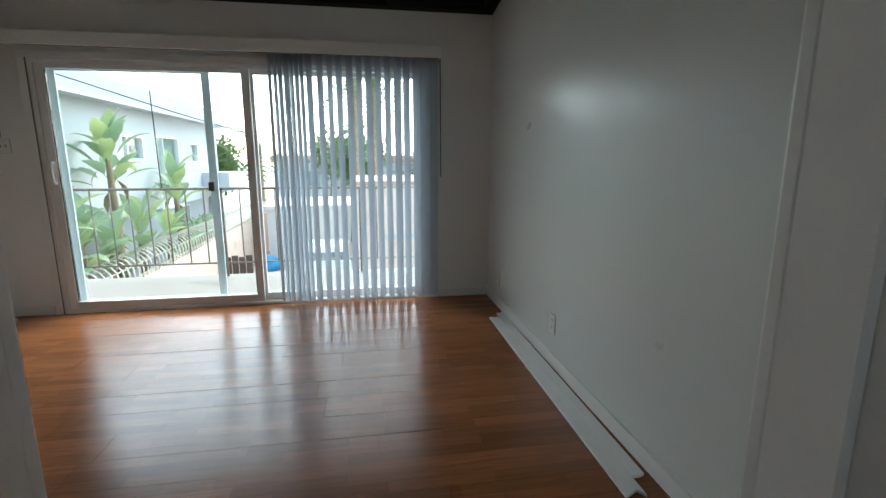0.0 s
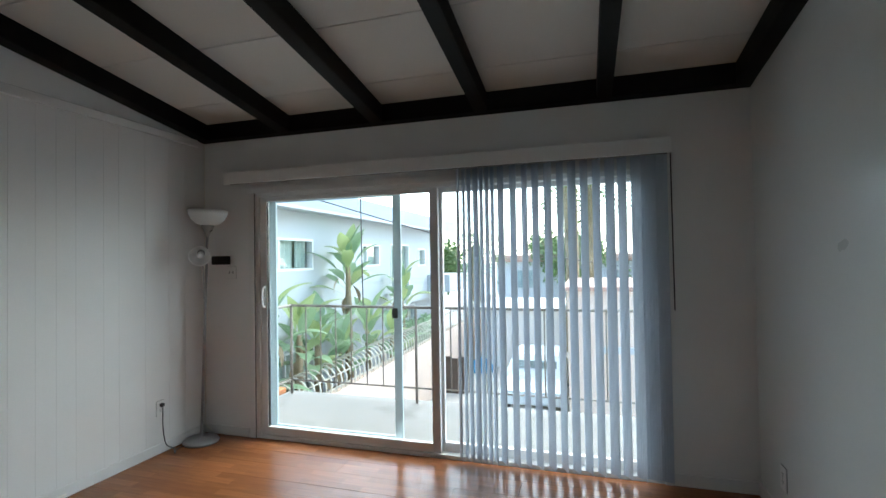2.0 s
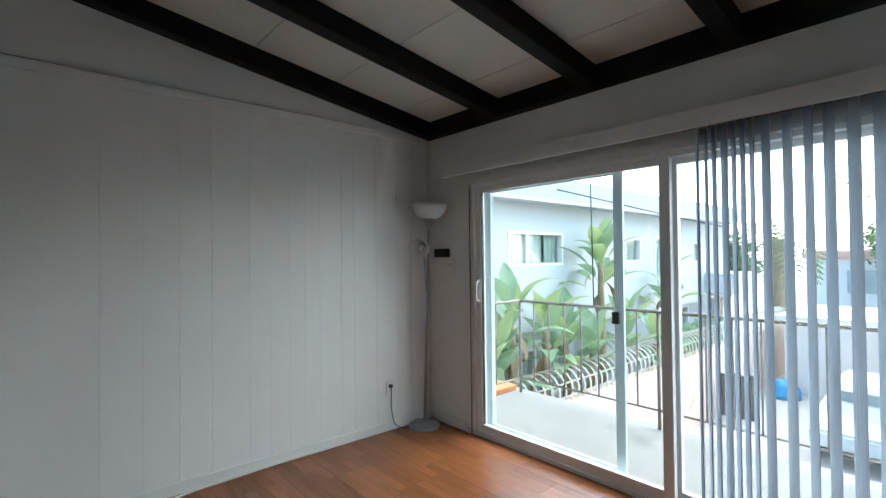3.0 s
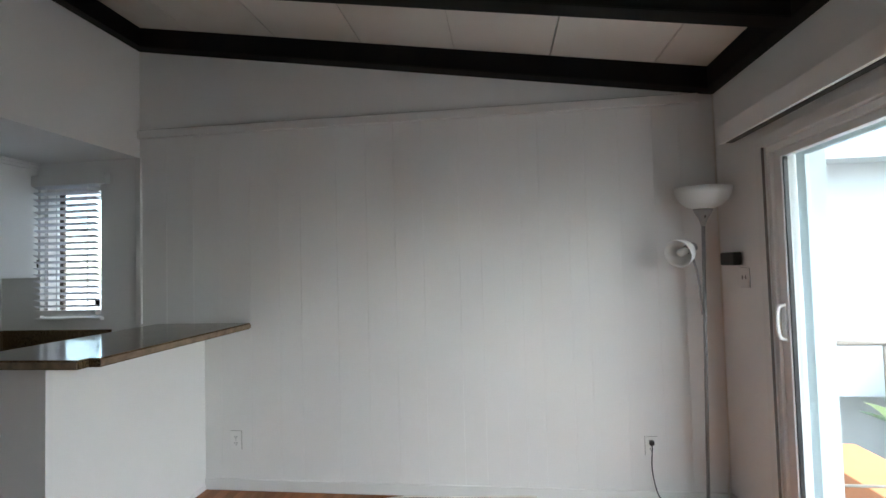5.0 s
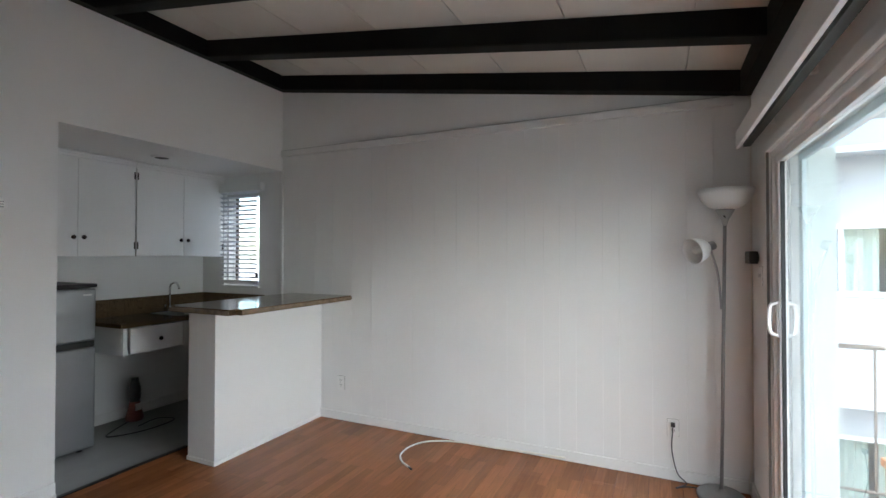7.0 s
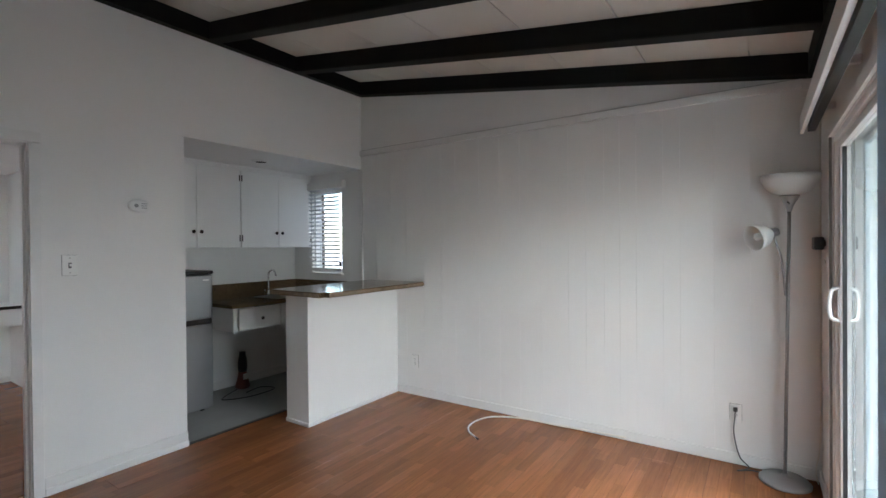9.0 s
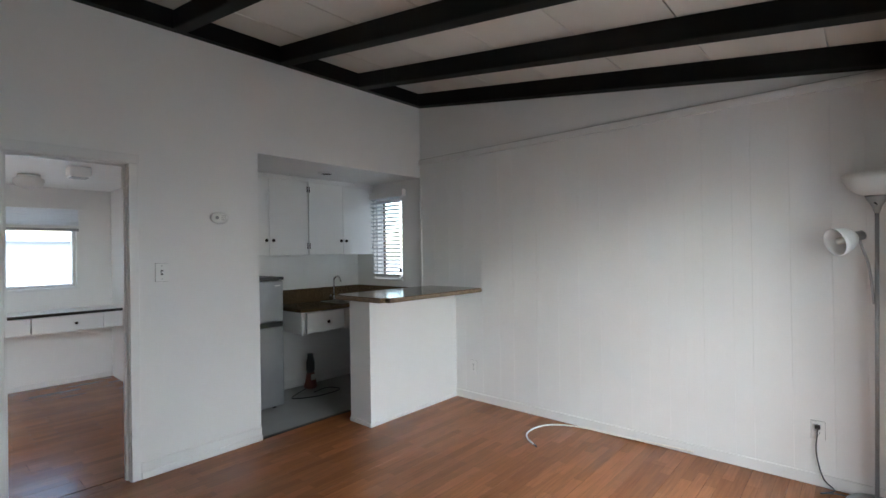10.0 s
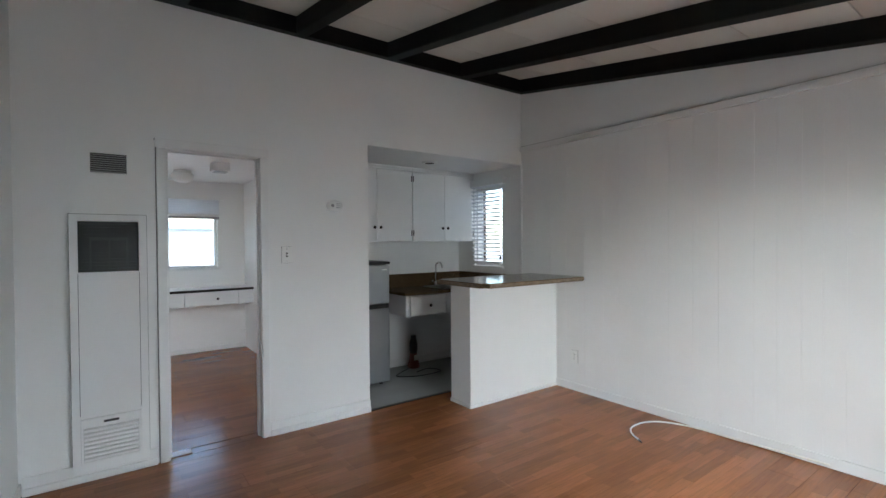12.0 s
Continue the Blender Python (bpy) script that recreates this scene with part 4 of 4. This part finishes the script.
for y0, y1, z0, z1 in holes:
    if y1 - y0 == 1.6 and z1 > 1.85:
        continue
    X = NX if z1 > LOWER else NX - 0.4
    m = (y0 * 2 + y1) / 3
    w = part("window", boxes((X - 0.12, X + 0.015, y0, y0 + 0.05, z0, z1), (X - 0.12, X + 0.015, y1 - 0.05, y1, z0, z1), (X - 0.12, X + 0.015, y0 + 0.05, y1 - 0.05, z1 - 0.05, z1),
             (X - 0.12, X + 0.015, y0 + 0.05, y1 - 0.05, z0, z0 + 0.05), (X - 0.1, X - 0.02, m - 0.02, m + 0.02, z0 + 0.05, z1 - 0.05)), VINYL, house)
    pane("pane", X - 0.075, X - 0.069, y0 + 0.05, y1 - 0.05, z0 + 0.05, z1 - 0.05, w)
    part("curtain", curtain(X - 0.17, y0 + 0.02, m + 0.35 * (y1 - y0), z0 - 0.1, z1 + 0.03), CURTAIN, w)
    part("curtain", curtain(X - 0.17, y1 - (y1 - y0) * 0.25, y1 - 0.02, z0 - 0.1, z1 + 0.03), CURTAIN, w)
part("balcony_slab", boxes((NX + 0.001, NX + 0.9, 13.8, 16.0, 0.1, 0.75), bevel=0.02), STUCCO, house)

sconce = thing("wall_sconce", (NX - 0.4, 2.28, -0.28), "frosted half-bowl lamp on the neighbour's wall", "wall light")
bm = lathe([(0.03, -0.13), (0.09, -0.1), (0.15, -0.04), (0.17, 0.0), (0.16, 0.0), (0.14, -0.035), (0.08, -0.09)], (NX - 0.4, 2.28, -0.19), seg=24)
for v in bm.verts:
    v.co.x = NX - 0.399 + abs(v.co.x - NX + 0.4) * 0.9
part("bowl", bm, FROST, sconce)
part("backplate", boxes((NX - 0.3995, NX - 0.385, 2.21, 2.35, -0.28, -0.2), bevel=0.003), SILVER, sconce)

# garden wall with curled bars
FX = -1.62
gw = structure("garden_wall", boxes((FX - 0.1, FX + 0.1, 2.2, 24, GZ, -1.12)), PINK, "pink stucco boundary wall", "wall")
fence = thing("curled_bar_fence", (FX, 8, -1.12), "cream metal fence of curled bars on the boundary wall", "fence")
part("rail", tube([(FX, 2.2, -1.08), (FX, 24, -1.08)], 0.02, 6), BARS, fence)
part("rail", tube([(FX - 0.05, 2.2, -0.86), (FX - 0.05, 24, -0.86)], 0.015, 6), BARS, fence)
arc = [(FX + 0.12 - 0.02, 0, -1.1)] + [(FX - 0.18 + 0.3 * math.cos(a), 0, -0.92 + 0.3 * math.sin(a)) for a in (0.0, 0.45, 0.9, 1.35, 1.8, 2.25, 2.6)]
first = part("curved_bar", tube(arc, 0.016, 6), BARS, fence)
first.location.y = 2.3
for i in range(1, 110):
    o = first.copy()
    scene.collection.objects.link(o)
    o.location.y = 2.3 + i * 0.19
gate = thing("wooden_gate", (-0.9, 12, GZ), "dark weathered wooden gate at the end of the wall", "gate")
for i in range(4):
    part("board", boxes((-1.5 + i * 0.21, -1.31 + i * 0.21, 11.2, 11.25, GZ, -1.8 + 0.05 * (i % 2)), bevel=0.01), WOODGATE, gate)

# buildings and wall across the yard
shed = thing("pink_outbuilding", (5, 9.5, GZ), "pink stucco outbuilding with a clay tile coping", "building")
part("wall", boxes((2.6, 11, 8.5, 13, GZ, 0.55)), PINK, shed)
part("coping", boxes((2.5, 11.1, 8.4, 13.1, 0.551, 0.66), bevel=0.03), TILE, shed)
part("lintel", boxes((3.4, 6.2, 8.44, 8.499, -0.9, -0.75)), STUCCO, shed)
low = thing("white_outbuilding", (1, 17, GZ), "low white outbuilding with a flat roof", "building")
part("wall", boxes((-0.9, 3.2, 15, 19, GZ, -0.7)), PALE, low)
part("roof", boxes((-1.1, 3.4, 14.8, 19.2, -0.699, -0.55), bevel=0.02), PALE, low)
far = thing("far_house", (3, 34, GZ), "distant pale house with a tile roof", "house")
part("wall", boxes((-3, 12, 30, 38, GZ, 1.0)), STUCCO, far)
part("roof", boxes((-3.4, 12.4, 29.6, 38.4, 1.001, 1.5), bevel=0.15), TILE, far)
for x in (-1.5, 1.5, 4.5, 7.5):
    part("window", boxes((x, x + 1.3, 29.93, 29.999, -0.8, 0.4)), WINDARK, far)


def car(x, y, mat, label):
    c = thing("parked_car", (x, y, GZ), label, "car", "parked cars")
    bm = bmesh.new()
    prof = [(-2.1, 0.35), (-2.15, 0.7), (-1.2, 0.9), (-0.6, 1.38), (0.9, 1.42), (1.6, 0.98), (2.1, 0.92), (2.15, 0.4)]
    sides = [[bm.verts.new((x + s * (0.85 if h < 1.1 else 0.68), y + u, GZ + h)) for u, h in prof] for s in (-1, 1)]
    k = len(prof)
    for i in range(k):
        bm.faces.new((sides[0][i], sides[0][(i + 1) % k], sides[1][(i + 1) % k], sides[1][i]))
    bm.faces.new(sides[0])
    bm.faces.new(sides[1][::-1])
    bmesh.ops.bevel(bm, geom=list(bm.edges), offset=0.06, segments=2, affect="EDGES")
    part("body", bm, mat, c)
    part("windscreen", boxes((x - 0.6, x + 0.6, y - 1.0, y - 0.93, GZ + 1.1, GZ + 1.3)), WINDARK, c)
    for s in (-1, 1):
        for u in (-1.35, 1.35):
            part("wheel", lathe([(0.1, 0), (0.3, 0), (0.32, 0.06), (0.32, 0.16), (0.3, 0.2), (0.1, 0.2)], (x + s * 0.78 - 0.1, y + u, GZ + 0.321), (1, 0, 0), 20, True), BLACK, c)
    return c


car(1.6, 11.5, CARBLUE, "pale blue-grey car parked in the yard")
car(0.6, 24, STUCCO, "white car parked far down the yard")
bm = lathe([(0.42, 0), (0.4, 0.18), (0.33, 0.34), (0.2, 0.5), (0.08, 0.56)], (-0.75, 14.2, GZ + 0.001), seg=22, cap=True)
for v in bm.verts:
    if v.co.z > GZ + 0.05:
        v.co += Vector((noise.noise(v.co * 4.0), noise.noise(v.co * 4.0 + Vector((5, 0, 0))), 0.8 * noise.noise(v.co * 4.0 + Vector((0, 7, 0))))) * 0.16
tagged(part("blue_tarp", bm, BLUETARP), "crumpled blue tarp over a heap in the yard", "tarp")

rear = thing("rear_house", (2.5, -14, GZ), "white stucco house behind the bedroom window", "house")
part("wall", boxes((0.5, 9, -18, -13, GZ, 1.75)), STUCCO, rear)
part("roof", boxes((0.2, 9.3, -18.3, -12.7, 1.751, 1.95), bevel=0.03), FASCIA, rear)

# ---- plants ----
rnd = random.Random(11)


def leaf_mesh(base, heading, length, wide, rise, droop):
    """A long paddle leaf on its stalk: a folded blade with a midrib and a torn, wavy margin."""
    bm = bmesh.new()
    h = Vector((math.cos(heading), math.sin(heading), 0))
    side = Vector((-h.y, h.x, 0))
    p, pitch = Vector(base), rise
    n = 10
    mid, prev = [], None
    for i in range(n + 1):
        t = i / n
        p = p + (h * math.cos(pitch) + Vector((0, 0, math.sin(pitch)))) * (length / n)
        pitch -= droop / n * (0.4 + 1.2 * t)
        mid.append((p.copy(), h * -math.sin(pitch) + Vector((0, 0, math.cos(pitch))), t))
    for p, up, t in mid:
        if t < 0.3:
            w = 0.012
        else:
            u = (t - 0.3) / 0.7
            w = wide * 0.5 * math.sin(math.pi * min(1, 0.08 + 0.92 * u) ** 0.75) + 0.008
        wob = rnd.uniform(0.82, 1.08)
        row = [bm.verts.new(p + side * w * wob + up * w * 0.25), bm.verts.new(p), bm.verts.new(p - side * w * rnd.uniform(0.82, 1.08) + up * w * 0.25)]
        if prev:
            for i in (0, 1):
                f = bm.faces.new((prev[i], prev[i + 1], row[i + 1], row[i]))
                f.smooth = True
        prev = row
    return bm


def banana(x, y, top, count, spread=1.0):
    pl = thing("banana_plant", (x, y, GZ), "tall banana-leaved plant with broad green leaves", "plant", "banana plants")
    lean = rnd.uniform(-0.15, 0.15)
    pts = [(x + lean * t, y + lean * 0.6 * t, GZ + (top - 0.5 - GZ) * t) for t in (0, 0.25, 0.5, 0.75, 1)]
    part("trunk", tube(pts, [0.11, 0.1, 0.095, 0.08, 0.05], 10), BARK, pl)
    for k in range(3):
        z = top - 0.6 - 0.25 * k
        part("dead_leaf", leaf_mesh((x + lean, y, z), rnd.uniform(0, 6.28), 0.6, 0.12, -0.6, 1.2), BARK, pl, "withered brown leaf")
    count = round(count * 1.4)
    for i in range(count):
        a = i * 2.4 + rnd.uniform(-0.3, 0.3)
        z = top - 0.45 - 0.8 * (i / count) * spread
        rise = rnd.uniform(1.1, 1.45) if i < count / 2 else rnd.uniform(0.5, 1.05)
        part("leaf", leaf_mesh((x + lean, y + lean * 0.6, z), a, rnd.uniform(0.75, 1.15), rnd.uniform(0.27, 0.4), rise, rnd.uniform(0.4, 1.5)), LEAF2 if rnd.random() < 0.35 else LEAF, pl)
    return pl


for x, y, top, count in ((-2.1, 6.4, 1.75, 15), (-2.1, 9.8, 0.95, 10), (-2.1, 4.4, 0.5, 11), (-2.15, 5.2, 0.2, 10), (-2.1, 7.5, 0.1, 10), (-2.1, 3.6, 0.75, 9),
                         (-2.2, 3.2, 0.0, 9), (-2.1, 5.8, -0.1, 9), (-2.05, 8.4, -0.2, 9), (-2.0, 2.7, -0.2, 8)):
    banana(x, y, top, count)


def tree(x, y, top, radius, label, clumps=260):
    tr = thing("tree", (x, y, GZ), label, "tree", "yard trees")
    part("trunk", tube([(x, y, GZ), (x + 0.1, y, GZ + (top - GZ) * 0.4), (x - 0.1, y + 0.1, top - radius)], [0.22, 0.17, 0.1], 9), BARK, tr)
    for k in range(4):
        a = k * 1.6
        part("limb", tube([(x, y, top - radius * 1.5), (x + math.cos(a) * radius * 0.4, y + math.sin(a) * radius * 0.4, top - radius), (x + math.cos(a) * radius * 0.8, y + math.sin(a) * radius * 0.8, top - radius * 0.6)], [0.1, 0.06, 0.02], 6), BARK, tr)
    verts, faces = [], []
    for k in range(clumps):
        d = Vector((rnd.gauss(0, 1), rnd.gauss(0, 1), rnd.gauss(0, 0.8))).normalized() * radius * rnd.uniform(0.35, 1.0) * (0.75 + 0.4 * noise.noise(Vector((k * 0.7, x, y))))
        c = Vector((x, y, top - radius)) + d
        for j in range(9):
            q = c + Vector((rnd.gauss(0, 1), rnd.gauss(0, 1), rnd.gauss(0, 1))) * radius * 0.1
            u = Vector((rnd.gauss(0, 1), rnd.gauss(0, 1), rnd.gauss(0, 1))).normalized() * radius * 0.07
            v = u.orthogonal() * 0.5
            i = len(verts)
            verts += [q - u, q + v, q + u, q - v]
            faces.append((i, i + 1, i + 2, i + 3))
    me = bpy.data.meshes.new("crown")
    me.from_pydata(verts, [], faces)
    me.materials.append(FOLIAGE)
    cr = new("crown", me)
    cr.parent = tr
    cr.matrix_parent_inverse = Matrix.Translation(-Vector((x, y, GZ)))
    return tr


tree(0.6, 30, 3.6, 2.0, "leafy green tree beyond the wall", 150)
tree(2.6, 26, 3.8, 2.6, "leafy green tree behind the outbuildings", 170)
tree(-4.5, 20, 3.0, 2.0, "leafy tree beside the white house")
tree(8.0, 28, 3.2, 2.5, "leafy green tree behind the pink wall")


tree(-0.6, -11.0, 2.0, 1.6, "leafy green tree behind the bedroom window", 150)


def palm(x, y, top, label):
    pl = thing("palm_tree", (x, y, GZ), label, "palm")
    part("trunk", tube([(x, y, GZ), (x + 0.05, y, (GZ + top) / 2), (x, y, top)], [0.3, 0.24, 0.26], 12), BARK, pl)
    for i in range(22):
        a = i * 2.4
        bm = bmesh.new()
        h = Vector((math.cos(a), math.sin(a), 0))
        s = Vector((-h.y, h.x, 0))
        p, pitch, prev = Vector((x, y, top)), rnd.uniform(-0.3, 1.2), None
        for k in range(12):
            q = p + (h * math.cos(pitch) + Vector((0, 0, math.sin(pitch)))) * 0.2
            pitch -= 0.16
            w = 0.5 * math.sin(math.pi * (k + 1) / 13)
            for sg in (-1, 1):
                tip = q + s * sg * w + h * 0.15 - Vector((0, 0, 0.2 * w))
                bm.faces.new([bm.verts.new(c) for c in (p, p * 0.6 + q * 0.4, tip)])
            p = q
        part("frond", bm, FOLIAGE, pl)
    return pl


palm(2.55, 14.5, 4.2, "tall palm with a rough brown trunk")
palm(3.3, 16.5, 4.7, "tall palm with a shaggy brown trunk")
palm(-1.9, 18.5, 1.9, "palm with drooping green fronds")
hedge = bmesh.new()
for k in range(900):
    c = Vector((rnd.uniform(-2.4, -1.8), rnd.uniform(10, 13), rnd.uniform(-1.4, -0.55)))
    u = Vector((rnd.gauss(0, 1), rnd.gauss(0, 1), rnd.gauss(0, 1))).normalized() * 0.09
    v = u.orthogonal() * 0.6
    hedge.faces.new([hedge.verts.new(q) for q in (c - u, c + v, c + u, c - v)])
tagged(part("hedge", hedge, LEAF), "clipped green hedge behind the curled bars", "hedge", kind="stuff")

# ---- panelling boards and floor planks ----
grooves = [D, -3.494, -3.3, -3.108, -2.9, -2.701, -2.552, -2.308, -2.11, -1.926, -1.746, -1.52, -1.386, -1.251, -1.14, -1.027, -0.852, -0.747, -0.548, -0.35, -0.2, 0.0]
for a, b in zip(grooves, grooves[1:]):
    bm = boxes((-0.0135, 0.0, a + 0.0002, b - 0.0002, 0.001, 2.3445))
    bmesh.ops.bevel(bm, geom=[e for e in bm.edges if abs(e.verts[0].co.z - e.verts[1].co.z) > 1 and e.verts[0].co.x > -0.001], offset=0.0008, segments=1, affect="EDGES")
    part("plank", bm, PANEL, wall_panel)

floor_ob = bpy.data.objects["floor"]
bm = boxes((-0.5, 0.5, -0.5, 0.5, -0.5, 0.5))
unit = bpy.data.meshes.new("plank")
bm.to_mesh(unit)
bm.free()
unit.materials.append(LAMINATE)
rnd = random.Random(3)


def lay(x0, x1, y0, y1):
    """Boards 19 cm wide and 1.2 m long in staggered rows along x, cut at the edges."""
    y = math.floor(y0 / 0.19) * 0.19
    while y < y1:
        x = x0 - rnd.uniform(0.0, 1.1)
        while x < x1:
            a, b, c, d = max(x, x0), min(x + 1.2, x1), max(y, y0), min(y + 0.19, y1)
            if b - a > 0.02 and d - c > 0.01:
                o = new("plank", unit)
                o.parent = floor_ob
                lift = rnd.uniform(-0.0006, 0.0006)
                o.location = ((a + b) / 2, (c + d) / 2, -0.0055 + lift)
                o.scale = (b - a - 0.0012, d - c - 0.0012, 0.011)
            x += 1.2
        y += 0.19


lay(0.0, W, -3.703, 0.0)
lay(DL - 0.0, DR + 0.0, D - 0.12, -3.704)
lay(1.98, 4.6, BB, D - 0.121)
